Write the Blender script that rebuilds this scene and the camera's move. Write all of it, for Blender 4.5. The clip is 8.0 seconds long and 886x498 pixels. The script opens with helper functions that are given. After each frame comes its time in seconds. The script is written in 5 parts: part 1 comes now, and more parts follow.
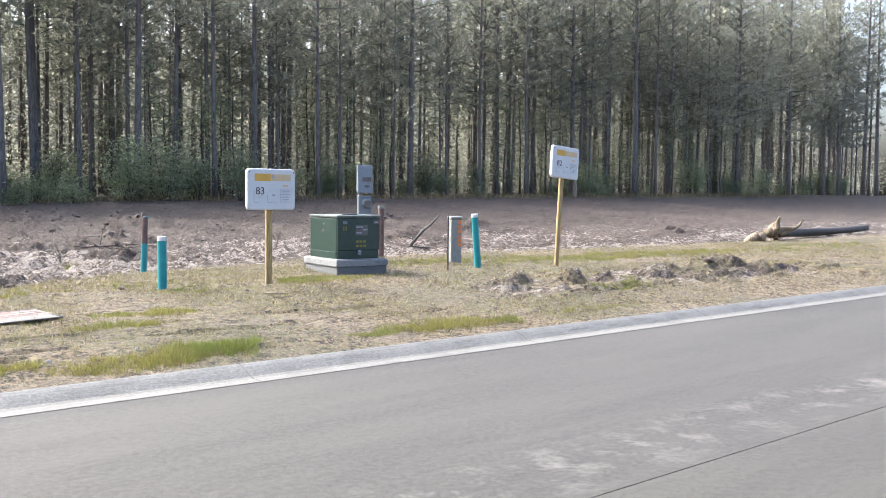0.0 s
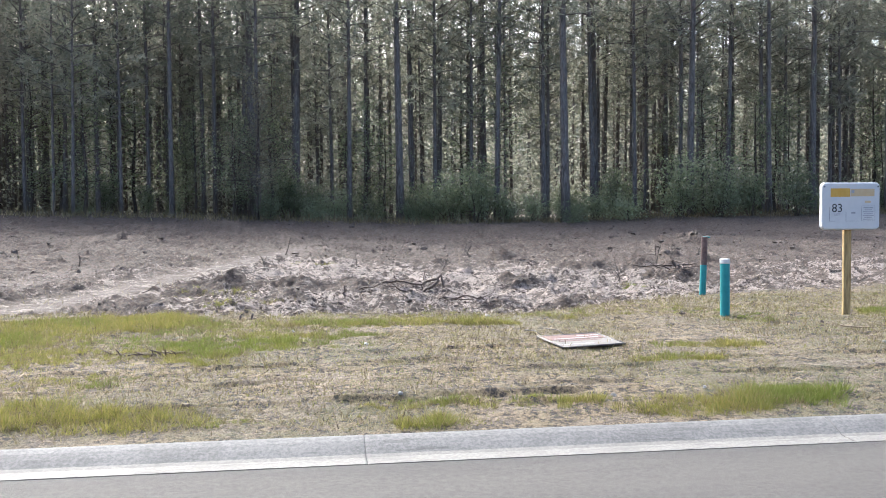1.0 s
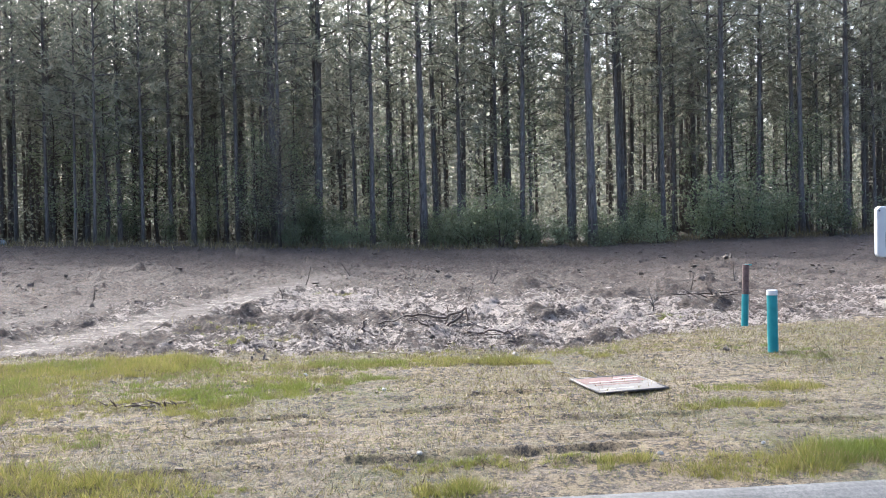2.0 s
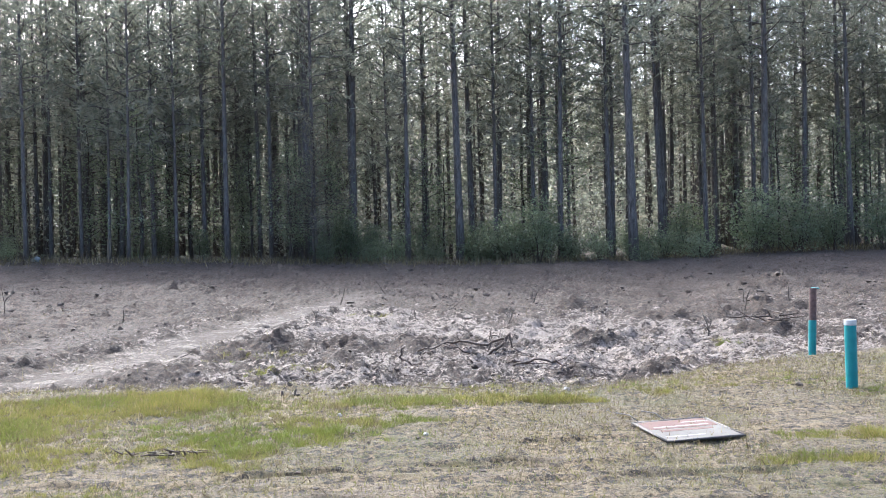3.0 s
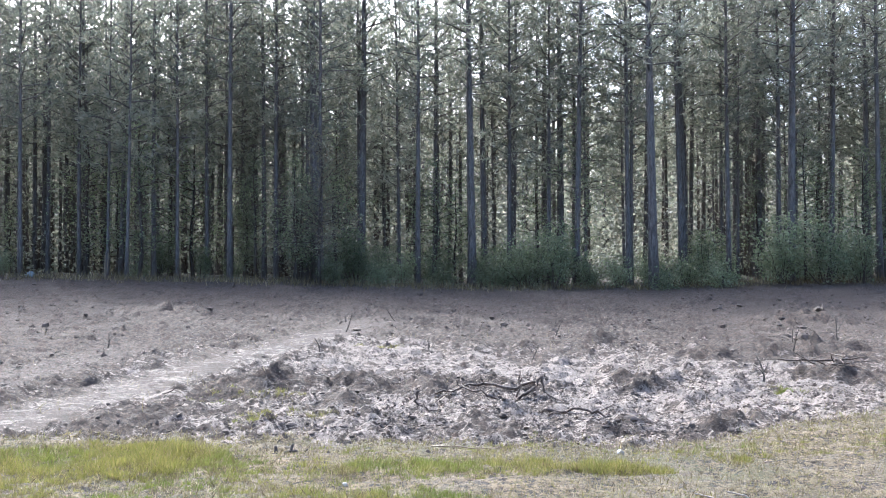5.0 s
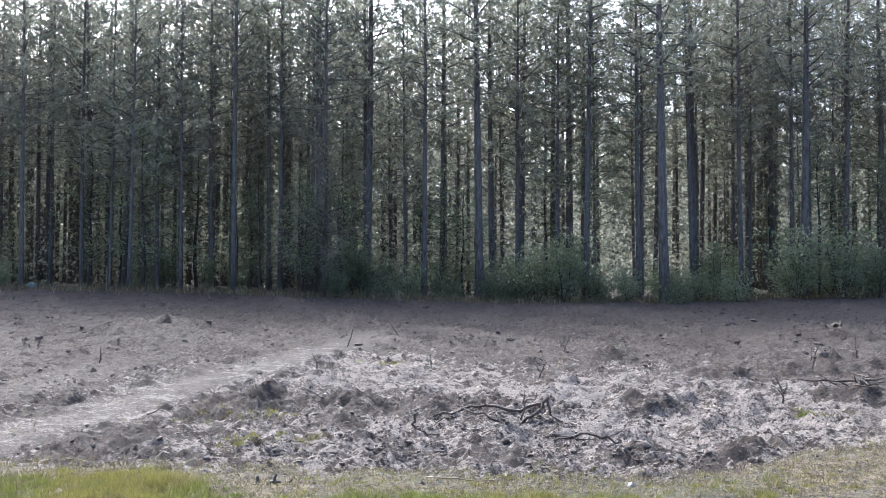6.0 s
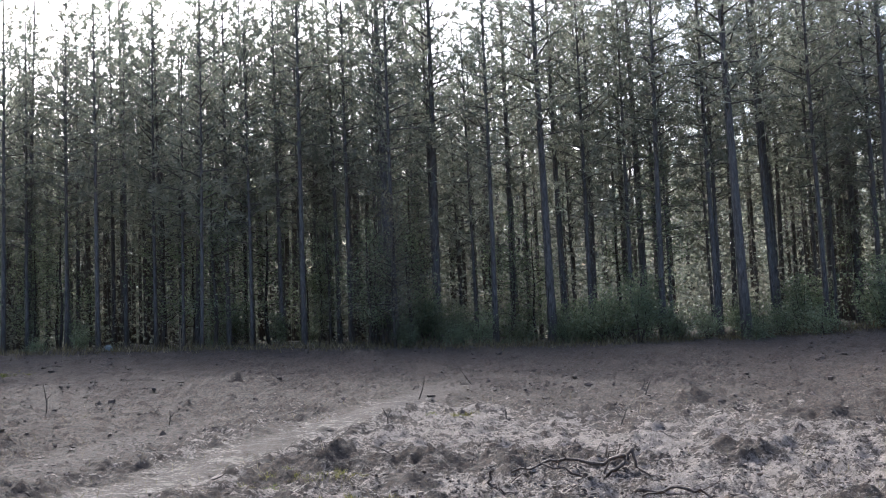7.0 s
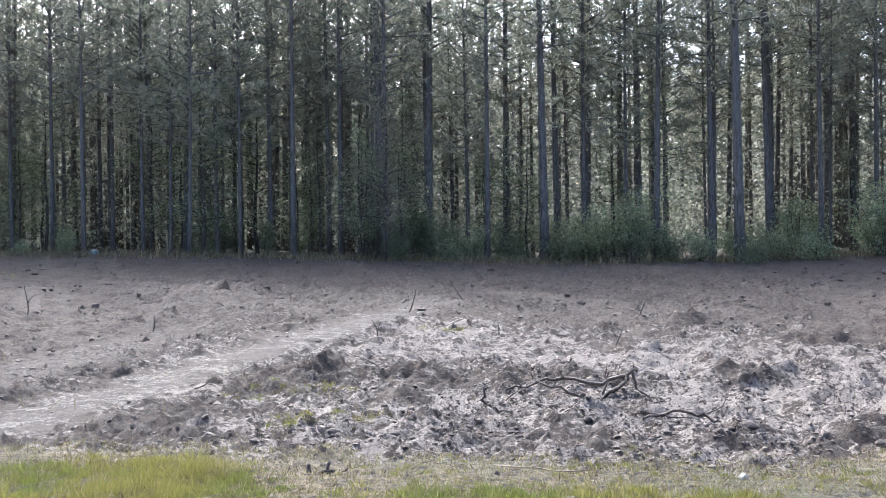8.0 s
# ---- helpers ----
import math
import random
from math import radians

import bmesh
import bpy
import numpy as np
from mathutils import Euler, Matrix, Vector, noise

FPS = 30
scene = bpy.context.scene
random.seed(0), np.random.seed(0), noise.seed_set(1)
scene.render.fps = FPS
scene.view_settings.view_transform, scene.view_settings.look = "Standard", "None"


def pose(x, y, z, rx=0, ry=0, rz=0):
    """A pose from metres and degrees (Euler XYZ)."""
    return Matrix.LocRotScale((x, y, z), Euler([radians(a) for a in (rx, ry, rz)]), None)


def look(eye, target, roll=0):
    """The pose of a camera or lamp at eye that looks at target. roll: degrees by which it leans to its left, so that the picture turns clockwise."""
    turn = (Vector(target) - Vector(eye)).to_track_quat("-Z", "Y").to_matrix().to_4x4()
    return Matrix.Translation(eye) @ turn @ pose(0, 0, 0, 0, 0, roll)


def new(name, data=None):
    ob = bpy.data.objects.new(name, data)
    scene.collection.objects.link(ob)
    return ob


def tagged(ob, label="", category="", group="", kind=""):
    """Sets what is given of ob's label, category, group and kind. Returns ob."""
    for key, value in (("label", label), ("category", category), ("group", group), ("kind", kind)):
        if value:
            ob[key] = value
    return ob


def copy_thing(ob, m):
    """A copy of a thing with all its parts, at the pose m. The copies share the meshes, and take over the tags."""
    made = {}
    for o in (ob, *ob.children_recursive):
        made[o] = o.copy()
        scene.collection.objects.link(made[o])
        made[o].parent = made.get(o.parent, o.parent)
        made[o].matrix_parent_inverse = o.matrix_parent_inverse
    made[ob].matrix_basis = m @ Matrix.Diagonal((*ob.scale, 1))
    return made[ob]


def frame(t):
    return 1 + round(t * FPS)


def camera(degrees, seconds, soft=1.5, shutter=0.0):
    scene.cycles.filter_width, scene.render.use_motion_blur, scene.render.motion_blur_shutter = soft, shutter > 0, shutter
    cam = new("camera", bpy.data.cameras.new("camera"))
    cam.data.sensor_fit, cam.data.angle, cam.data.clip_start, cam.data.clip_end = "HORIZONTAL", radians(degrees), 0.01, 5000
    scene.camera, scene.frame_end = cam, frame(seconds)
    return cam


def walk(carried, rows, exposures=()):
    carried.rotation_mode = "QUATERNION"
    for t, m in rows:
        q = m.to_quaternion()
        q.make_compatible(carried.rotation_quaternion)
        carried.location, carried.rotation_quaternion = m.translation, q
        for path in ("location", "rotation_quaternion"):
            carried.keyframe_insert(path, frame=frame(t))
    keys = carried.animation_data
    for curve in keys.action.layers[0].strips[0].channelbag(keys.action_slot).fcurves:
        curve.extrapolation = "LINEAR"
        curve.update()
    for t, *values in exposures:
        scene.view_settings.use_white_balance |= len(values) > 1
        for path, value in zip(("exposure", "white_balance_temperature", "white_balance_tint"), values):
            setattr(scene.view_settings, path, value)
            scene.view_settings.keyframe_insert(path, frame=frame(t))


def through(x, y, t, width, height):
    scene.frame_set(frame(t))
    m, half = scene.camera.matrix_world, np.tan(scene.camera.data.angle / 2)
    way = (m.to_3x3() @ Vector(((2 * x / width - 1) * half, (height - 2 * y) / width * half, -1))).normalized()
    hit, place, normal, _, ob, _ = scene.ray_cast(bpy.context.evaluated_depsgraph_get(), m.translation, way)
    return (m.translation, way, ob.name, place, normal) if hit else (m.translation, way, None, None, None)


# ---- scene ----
cam = camera(50.7, 8.0, soft=0.9)
PATH = [
    (0, (-0.492, 1.595, 1.424), (0.812, 3.107, 1.309), 0.6),
    (0.1, (-0.44, 1.648, 1.42), (0.748, 3.255, 1.364), 0.7),
    (0.2, (-0.407, 1.72, 1.412), (0.681, 3.396, 1.355), 0.8),
    (0.3, (-0.37, 1.813, 1.422), (0.577, 3.574, 1.356), 0.7),
    (0.4, (-0.336, 1.913, 1.434), (0.447, 3.752, 1.359), 0.5),
    (0.5, (-0.34, 1.998, 1.44), (0.278, 3.899, 1.361), 0.4),
    (0.7, (-0.328, 2.156, 1.424), (0.024, 4.123, 1.349), -0.2),
    (1, (-0.316, 2.415, 1.477), (-0.034, 4.393, 1.391), -0.4),
    (1.5, (-0.193, 2.779, 1.512), (0.055, 4.763, 1.443), -0.8),
    (2.8, (-0.2, 3.698, 1.685), (-0.002, 5.689, 1.681), -1.5),
    (3, (-0.208, 3.867, 1.698), (-0.051, 5.861, 1.688), -1.4),
    (3.5, (-0.325, 4.241, 1.691), (-0.365, 6.24, 1.656), -1.4),
    (4, (-0.344, 4.666, 1.707), (-0.287, 6.665, 1.658), -2.0),
    (4.5, (-0.304, 5.071, 1.734), (-0.165, 7.066, 1.689), -0.7),
    (4.7, (-0.315, 5.228, 1.746), (-0.169, 7.222, 1.747), -0.2),
    (5.8, (-0.157, 5.942, 1.77), (-0.015, 7.936, 1.831), 0.01),
    (6.0, (-0.152, 6.039, 1.786), (-0.027, 8.035, 1.848), 0.11),
    (6.5, (-0.152, 6.296, 1.807), (-0.043, 8.292, 1.876), -1.08),
    (7.0, (-0.092, 6.543, 1.804), (-0.115, 8.536, 1.967), -2.41),
    (7.5, (-0.145, 6.813, 1.776), (-0.208, 8.812, 1.785), -2.44),
    (8, (-0.172, 7.057, 1.755), (-0.179, 9.057, 1.738), -0.66),
]
walk(cam, [(t, look(eye, target, roll)) for t, eye, target, roll in PATH],
     exposures=[(0.0, 2.42, 5670, 8), (1.0, 2.17, 5570, 8), (3.5, 2.17, 5270, 8), (4.5, 2.42, 5220, 8), (6.0, 1.97, 5170, 8), (6.7, 1.87, 5170, 8), (7.0, 1.42, 5320, 8), (7.5, 1.82, 5170, 8), (8.0, 2.17, 5220, 8)])

# ---- light ----
SUN_ELEVATION, SUN_AZIMUTH = 43.0, -24.0      # degrees; azimuth from +y, minus is towards -x
world = bpy.data.worlds.new("sky")
scene.world = world
world.use_nodes = True
wn = world.node_tree
wn.nodes.clear()
sky = wn.nodes.new("ShaderNodeTexSky")
sky.sky_type, sky.sun_disc = "NISHITA", False
sky.sun_elevation, sky.sun_rotation = radians(SUN_ELEVATION), radians(SUN_AZIMUTH)
sky.air_density, sky.dust_density, sky.ozone_density = 1.0, 9.0, 0.7
background = wn.nodes.new("ShaderNodeBackground")
background.inputs["Strength"].default_value = 0.15
world_out = wn.nodes.new("ShaderNodeOutputWorld")
wn.links.new(sky.outputs[0], background.inputs[0])
wn.links.new(background.outputs[0], world_out.inputs[0])

sun_data = bpy.data.lights.new("sun", "SUN")
sun_data.energy, sun_data.angle, sun_data.color = 2.2, radians(2.0), (1.0, 0.91, 0.77)
sun_way = Vector((math.sin(radians(SUN_AZIMUTH)) * math.cos(radians(SUN_ELEVATION)),
                  math.cos(radians(SUN_AZIMUTH)) * math.cos(radians(SUN_ELEVATION)),
                  math.sin(radians(SUN_ELEVATION))))
sun = new("sun", sun_data)
sun.matrix_world = look(sun_way * 60, (0, 0, 0))


# ---- materials ----
def material(name, rough=0.8, metal=0.0):
    m = bpy.data.materials.new(name)
    m.use_nodes = True
    b = m.node_tree.nodes["Principled BSDF"]
    b.inputs["Roughness"].default_value = rough
    b.inputs["Metallic"].default_value = metal
    return m, m.node_tree, b


def node(tree, kind, **values):
    n = tree.nodes.new(kind)
    for k, v in values.items():
        n.inputs[k.replace("_", " ")].default_value = v
    return n


def noise_of(tree, scale, detail=6.0, rough=0.6, coords=None):
    n = node(tree, "ShaderNodeTexNoise", Scale=scale, Detail=detail, Roughness=rough)
    if coords is not None:
        tree.links.new(coords, n.inputs["Vector"])
    return n.outputs["Fac"]


def ramp(tree, fac, stops):
    r = tree.nodes.new("ShaderNodeValToRGB")
    while len(r.color_ramp.elements) < len(stops):
        r.color_ramp.elements.new(0.5)
    for e, (p, c) in zip(r.color_ramp.elements, stops):
        e.position, e.color = p, (*c, 1.0) if len(c) == 3 else c
    tree.links.new(fac, r.inputs[0])
    return r.outputs[0]


def mix(tree, fac, a, b, blend="MIX"):
    n = tree.nodes.new("ShaderNodeMix")
    n.data_type, n.blend_type = "RGBA", blend
    for sock, v in ((n.inputs[0], fac), (n.inputs[6], a), (n.inputs[7], b)):
        if isinstance(v, bpy.types.NodeSocket):
            tree.links.new(v, sock)
        elif isinstance(v, (int, float)):
            sock.default_value = v
        else:
            sock.default_value = (*v, 1.0)
    return n.outputs[2]


def maths(tree, op, a, b=0.0, clamp=False):
    n = tree.nodes.new("ShaderNodeMath")
    n.operation, n.use_clamp = op, clamp
    for sock, v in ((n.inputs[0], a), (n.inputs[1], b)):
        if isinstance(v, bpy.types.NodeSocket):
            tree.links.new(v, sock)
        else:
            sock.default_value = v
    return n.outputs[0]


def bump(tree, bsdf, height, strength=0.4, distance=0.02):
    n = node(tree, "ShaderNodeBump", Strength=strength, Distance=distance)
    tree.links.new(height, n.inputs["Height"])
    tree.links.new(n.outputs[0], bsdf.inputs["Normal"])


def position(tree):
    return tree.nodes.new("ShaderNodeNewGeometry").outputs["Position"]


def object_coords(tree):
    return tree.nodes.new("ShaderNodeTexCoord").outputs["Object"]


def speckled(name, dark, light, scale=30.0, rough=0.8, metal=0.0, bump_by=0.15, low=0.35, high=0.65, dirt=None):
    """A plain stuff with fine grain and large soft stains."""
    m, t, b = material(name, rough, metal)
    co = object_coords(t)
    fine, big = noise_of(t, scale, 8.0, 0.65, co), noise_of(t, scale * 0.08 + 0.6, 4.0, 0.6, co)
    c = ramp(t, fine, [(low + 0.06, dark), (high - 0.06, light)])
    if dirt:
        c = mix(t, ramp(t, big, [(0.5, (0, 0, 0)), (0.72, (0.7, 0.7, 0.7))]), c, dirt)
    else:
        c = mix(t, 0.35, c, ramp(t, big, [(0.3, dark), (0.7, light)]))
    t.links.new(c, b.inputs["Base Color"])
    if bump_by:
        bump(t, b, fine, bump_by, 0.01)
    return m


def leafy(name, colours, gloss=0.5, through=0.35, fresh=None):
    """Thin leaves: colour varies leaf by leaf, and some light passes through; fresh: the colour of lusher stretches."""
    m, t, b = material(name, gloss)
    island = t.nodes.new("ShaderNodeNewGeometry").outputs["Random Per Island"]
    thing = t.nodes.new("ShaderNodeObjectInfo").outputs["Random"]
    c = ramp(t, island, [(k / (len(colours) - 1), col) for k, col in enumerate(colours)])
    if fresh:
        stretch = noise_of(t, 0.85, 3.0, 0.55, position(t))
        c = mix(t, ramp(t, stretch, [(0.48, (0, 0, 0)), (0.60, (0.85, 0.85, 0.85))]), c, fresh)
    hsv = node(t, "ShaderNodeHueSaturation")
    t.links.new(c, hsv.inputs["Color"])
    t.links.new(maths(t, "ADD", maths(t, "MULTIPLY", thing, 0.5), 0.75), hsv.inputs["Value"])
    t.links.new(hsv.outputs[0], b.inputs["Base Color"])
    tr = t.nodes.new("ShaderNodeBsdfTranslucent")
    t.links.new(hsv.outputs[0], tr.inputs["Color"])
    mx = t.nodes.new("ShaderNodeMixShader")
    mx.inputs[0].default_value = through
    t.links.new(b.outputs[0], mx.inputs[1])
    t.links.new(tr.outputs[0], mx.inputs[2])
    t.links.new(mx.outputs[0], t.nodes["Material Output"].inputs["Surface"])
    return m


def ground_material():
    m, t, b = material("soil", 0.95)
    p = position(t)
    zone = t.nodes.new("ShaderNodeAttribute")
    zone.attribute_name = "zone"
    sep = t.nodes.new("ShaderNodeSeparateColor")
    t.links.new(zone.outputs["Color"], sep.inputs[0])
    field, track, litter = sep.outputs[0], sep.outputs[1], sep.outputs[2]
    topsoil_shade = zone.outputs["Alpha"]
    n_big, n_mid = noise_of(t, 0.45, 5.0, 0.6, p), noise_of(t, 2.0, 8.0, 0.7, p)
    n_fine, n_grit = noise_of(t, 7.0, 10.0, 0.78, p), noise_of(t, 42.0, 6.0, 0.75, p)
    n_crumb = noise_of(t, 17.0, 7.0, 0.75, p)
    streaks = node(t, "ShaderNodeMapping", Scale=(0.75, 1.5, 1.0))
    t.links.new(p, streaks.inputs["Vector"])
    n_streak = noise_of(t, 2.2, 8.0, 0.72, streaks.outputs[0])
    n_verge = maths(t, "ADD", maths(t, "ADD", maths(t, "MULTIPLY", n_fine, 0.34), maths(t, "MULTIPLY", n_crumb, 0.40)), maths(t, "MULTIPLY", n_grit, 0.26))
    # trodden verge: sand, straw and thin green
    verge = ramp(t, n_verge, [(0.462, (0.014, 0.009, 0.005)), (0.490, (0.080, 0.058, 0.031)), (0.535, (0.180, 0.134, 0.076))])
    sand = ramp(t, n_grit, [(0.38, (0.070, 0.054, 0.037)), (0.60, (0.185, 0.147, 0.105))])
    verge = mix(t, ramp(t, n_streak, [(0.49, (0, 0, 0)), (0.60, (0.650, 0.650, 0.650))]), verge, sand)
    thin_green = ramp(t, n_grit, [(0.40, (0.025, 0.032, 0.008)), (0.60, (0.066, 0.070, 0.022))])
    verge = mix(t, maths(t, "MULTIPLY", ramp(t, n_big, [(0.44, (0, 0, 0)), (0.58, (0.700, 0.700, 0.700))]),
                         ramp(t, n_fine, [(0.45, (0, 0, 0)), (0.55, (1, 1, 1))])), verge, thin_green)
    # cleared field: white sand churned into dark topsoil, far part also darkened as tree shade
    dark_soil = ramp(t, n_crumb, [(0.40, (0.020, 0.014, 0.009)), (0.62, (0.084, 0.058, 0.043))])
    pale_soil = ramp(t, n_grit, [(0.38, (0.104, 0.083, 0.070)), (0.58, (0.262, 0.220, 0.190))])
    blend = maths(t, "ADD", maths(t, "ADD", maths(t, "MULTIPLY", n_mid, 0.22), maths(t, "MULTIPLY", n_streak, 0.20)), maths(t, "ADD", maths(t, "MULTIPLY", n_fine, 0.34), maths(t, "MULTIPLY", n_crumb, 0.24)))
    blend = maths(t, "SUBTRACT", blend, maths(t, "MULTIPLY", maths(t, "SUBTRACT", topsoil_shade, 0.30), 0.066))
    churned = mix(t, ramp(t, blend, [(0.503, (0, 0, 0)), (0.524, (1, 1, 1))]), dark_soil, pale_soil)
    smooth_sand = ramp(t, n_streak, [(0.40, (0.105, 0.086, 0.071)), (0.60, (0.189, 0.160, 0.136))])
    churned = mix(t, maths(t, "MULTIPLY", track, 0.34), churned, smooth_sand)
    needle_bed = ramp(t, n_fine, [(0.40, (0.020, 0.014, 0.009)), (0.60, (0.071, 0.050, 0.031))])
    edge = maths(t, "ADD", field, maths(t, "MULTIPLY", maths(t, "SUBTRACT", n_mid, 0.5), 1.3), True)
    c = mix(t, ramp(t, edge, [(0.38, (0, 0, 0)), (0.62, (1, 1, 1))]), verge, churned)
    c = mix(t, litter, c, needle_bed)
    t.links.new(c, b.inputs["Base Color"])
    h = maths(t, "ADD", maths(t, "MULTIPLY", n_fine, 0.5), maths(t, "ADD", maths(t, "MULTIPLY", n_crumb, 0.3), maths(t, "MULTIPLY", n_grit, 0.2)))
    bump(t, b, h, 1.0, 0.15)
    return m


def asphalt_material(name, dark, light):
    m, t, b = material(name, 0.92)
    p = position(t)
    sepx = t.nodes.new("ShaderNodeSeparateXYZ")
    t.links.new(p, sepx.inputs[0])
    squash = node(t, "ShaderNodeMapping", Scale=(0.25, 1.6, 1.0))
    t.links.new(p, squash.inputs["Vector"])
    stone, streak = noise_of(t, 24.0, 8.0, 0.88, p), noise_of(t, 1.2, 6.0, 0.65, squash.outputs[0])
    blot = noise_of(t, 3.0, 6.0, 0.7, p)
    c = ramp(t, stone, [(0.41, dark), (0.59, light)])
    c = mix(t, ramp(t, streak, [(0.40, (0, 0, 0)), (0.62, (0.35, 0.35, 0.35))]), c, tuple(v * 1.35 for v in light))
    # sand left along the paving joint
    near = maths(t, "ABSOLUTE", maths(t, "SUBTRACT", sepx.outputs[1], 4.85))
    near = maths(t, "SUBTRACT", 1.0, maths(t, "MULTIPLY", near, 2.2), True)
    dust = maths(t, "MULTIPLY", near, ramp(t, blot, [(0.5, (0, 0, 0)), (0.68, (0.75, 0.75, 0.75))]))
    c = mix(t, dust, c, (0.115, 0.107, 0.096))
    # darker, dirtier band along the gutter
    rim = maths(t, "SUBTRACT", sepx.outputs[1], maths(t, "MULTIPLY", streak, 0.5))
    c = mix(t, ramp(t, maths(t, "SUBTRACT", rim, 6.75), [(0.55, (0, 0, 0)), (0.75, (0.4, 0.4, 0.4))]), c, tuple(v * 0.6 for v in dark))
    t.links.new(c, b.inputs["Base Color"])
    bump(t, b, stone, 0.5, 0.008)
    return m


def concrete_material(name, dark, light, stain):
    m, t, b = material(name, 0.85)
    p = position(t)
    grain, blot = noise_of(t, 45.0, 8.0, 0.7, p), noise_of(t, 2.2, 7.0, 0.7, p)
    long = node(t, "ShaderNodeMapping", Scale=(1.5, 9.0, 9.0))
    t.links.new(p, long.inputs["Vector"])
    smear = noise_of(t, 1.5, 6.0, 0.7, long.outputs[0])
    c = ramp(t, grain, [(0.40, dark), (0.60, light)])
    c = mix(t, ramp(t, blot, [(0.48, (0, 0, 0)), (0.68, (0.6, 0.6, 0.6))]), c, stain)
    c = mix(t, ramp(t, smear, [(0.55, (0, 0, 0)), (0.68, (0.65, 0.65, 0.65))]), c, tuple(v * 0.5 for v in stain))
    t.links.new(c, b.inputs["Base Color"])
    bump(t, b, grain, 0.25, 0.006)
    return m


def bark_material():
    m, t, b = material("pine_bark", 0.9)
    co = object_coords(t)
    stretch = node(t, "ShaderNodeMapping", Scale=(9.0, 9.0, 2.2))
    t.links.new(co, stretch.inputs["Vector"])
    plates, big = noise_of(t, 1.6, 7.0, 0.7, stretch.outputs[0]), noise_of(t, 0.7, 4.0, 0.6, co)
    c = ramp(t, plates, [(0.36, (0.054, 0.047, 0.042)), (0.52, (0.116, 0.100, 0.090)), (0.66, (0.178, 0.156, 0.140))])
    c = mix(t, ramp(t, big, [(0.4, (0, 0, 0)), (0.7, (0.5, 0.5, 0.5))]), c, (0.138, 0.136, 0.122))
    t.links.new(c, b.inputs["Base Color"])
    bump(t, b, plates, 0.8, 0.03)
    return m


def wood_material(name, dark, light, rough=0.75):
    m, t, b = material(name, rough)
    co = object_coords(t)
    stretch = node(t, "ShaderNodeMapping", Scale=(14.0, 14.0, 1.2))
    t.links.new(co, stretch.inputs["Vector"])
    grain = noise_of(t, 3.0, 7.0, 0.65, stretch.outputs[0])
    t.links.new(ramp(t, grain, [(0.38, dark), (0.62, light)]), b.inputs["Base Color"])
    bump(t, b, grain, 0.3, 0.004)
    return m


SOIL = ground_material()
ASPHALT = asphalt_material("asphalt", (0.010, 0.009, 0.008), (0.034, 0.031, 0.027))
ASPHALT_OLD = asphalt_material("asphalt_older", (0.014, 0.013, 0.011), (0.036, 0.033, 0.028))
KERB_CONCRETE = concrete_material("kerb_concrete", (0.070, 0.066, 0.060), (0.106, 0.100, 0.090), (0.052, 0.049, 0.044))
# grimy blotches, and a base colour darkened for the face turned from the sun
KERB_GRIME_SHADE = concrete_material("grimy_shaded_kerb_concrete", (0.052, 0.051, 0.050), (0.094, 0.092, 0.088), (0.030, 0.029, 0.028))
PAD_CONCRETE = concrete_material("pad_concrete", (0.104, 0.104, 0.104), (0.095, 0.094, 0.093), (0.077, 0.077, 0.077))
BARK = bark_material()
DEADWOOD = wood_material("dead_wood", (0.024, 0.018, 0.014), (0.087, 0.070, 0.055))
ROOTWOOD = wood_material("root_wood", (0.030, 0.020, 0.014), (0.102, 0.073, 0.055))
LUMBER = wood_material("stake_lumber", (0.181, 0.120, 0.043), (0.392, 0.278, 0.119))
STUMPWOOD = wood_material("stump_wood", (0.07, 0.048, 0.03), (0.22, 0.165, 0.10))
PALE_WOOD = wood_material("split_wood", (0.125, 0.095, 0.060), (0.200, 0.158, 0.108))
NEEDLES = leafy("pine_needles", [(0.158, 0.164, 0.128), (0.202, 0.210, 0.160), (0.246, 0.250, 0.190), (0.235, 0.218, 0.172)], 0.4, 0.6)
LEAVES = leafy("shrub_leaves", [(0.120, 0.150, 0.088), (0.180, 0.212, 0.122), (0.262, 0.292, 0.176), (0.200, 0.200, 0.132)], 0.28, 0.6)
OAK_LEAVES = leafy("withered_oak_leaves", [(0.120, 0.112, 0.082), (0.170, 0.150, 0.108), (0.205, 0.198, 0.132), (0.185, 0.140, 0.100)], 0.5, 0.5)
GRASS = leafy("green_grass", [(0.102, 0.106, 0.018), (0.152, 0.150, 0.030), (0.196, 0.178, 0.048), (0.226, 0.188, 0.078)], 0.6, 0.5, (0.100, 0.128, 0.022))
DRY_GRASS = leafy("dry_grass", [(0.050, 0.036, 0.018), (0.190, 0.152, 0.082), (0.142, 0.120, 0.044), (0.330, 0.276, 0.172)], 0.7, 0.35)
CLOD = speckled("soil_clod", (0.046, 0.036, 0.029), (0.112, 0.087, 0.070), 18.0, 0.95, bump_by=0.6)
PALE_CLOD = speckled("sand_clod", (0.092, 0.071, 0.056), (0.189, 0.149, 0.123), 18.0, 0.95, bump_by=0.6)
GREEN_STEEL = speckled("green_enamel", (0.009, 0.023, 0.017), (0.013, 0.033, 0.024), 25.0, 0.42, bump_by=0.03, dirt=(0.027, 0.038, 0.033))
# the tank's green made paler, to put sunlight on the lid
GREEN_SUNLIT = speckled("sunlit_green_enamel", (0.038, 0.054, 0.046), (0.097, 0.105, 0.097), 12.0, 0.5, bump_by=0.03)
GREY_STEEL = speckled("grey_enamel", (0.115, 0.131, 0.151), (0.147, 0.161, 0.181), 20.0, 0.45, 0.1, bump_by=0.03)
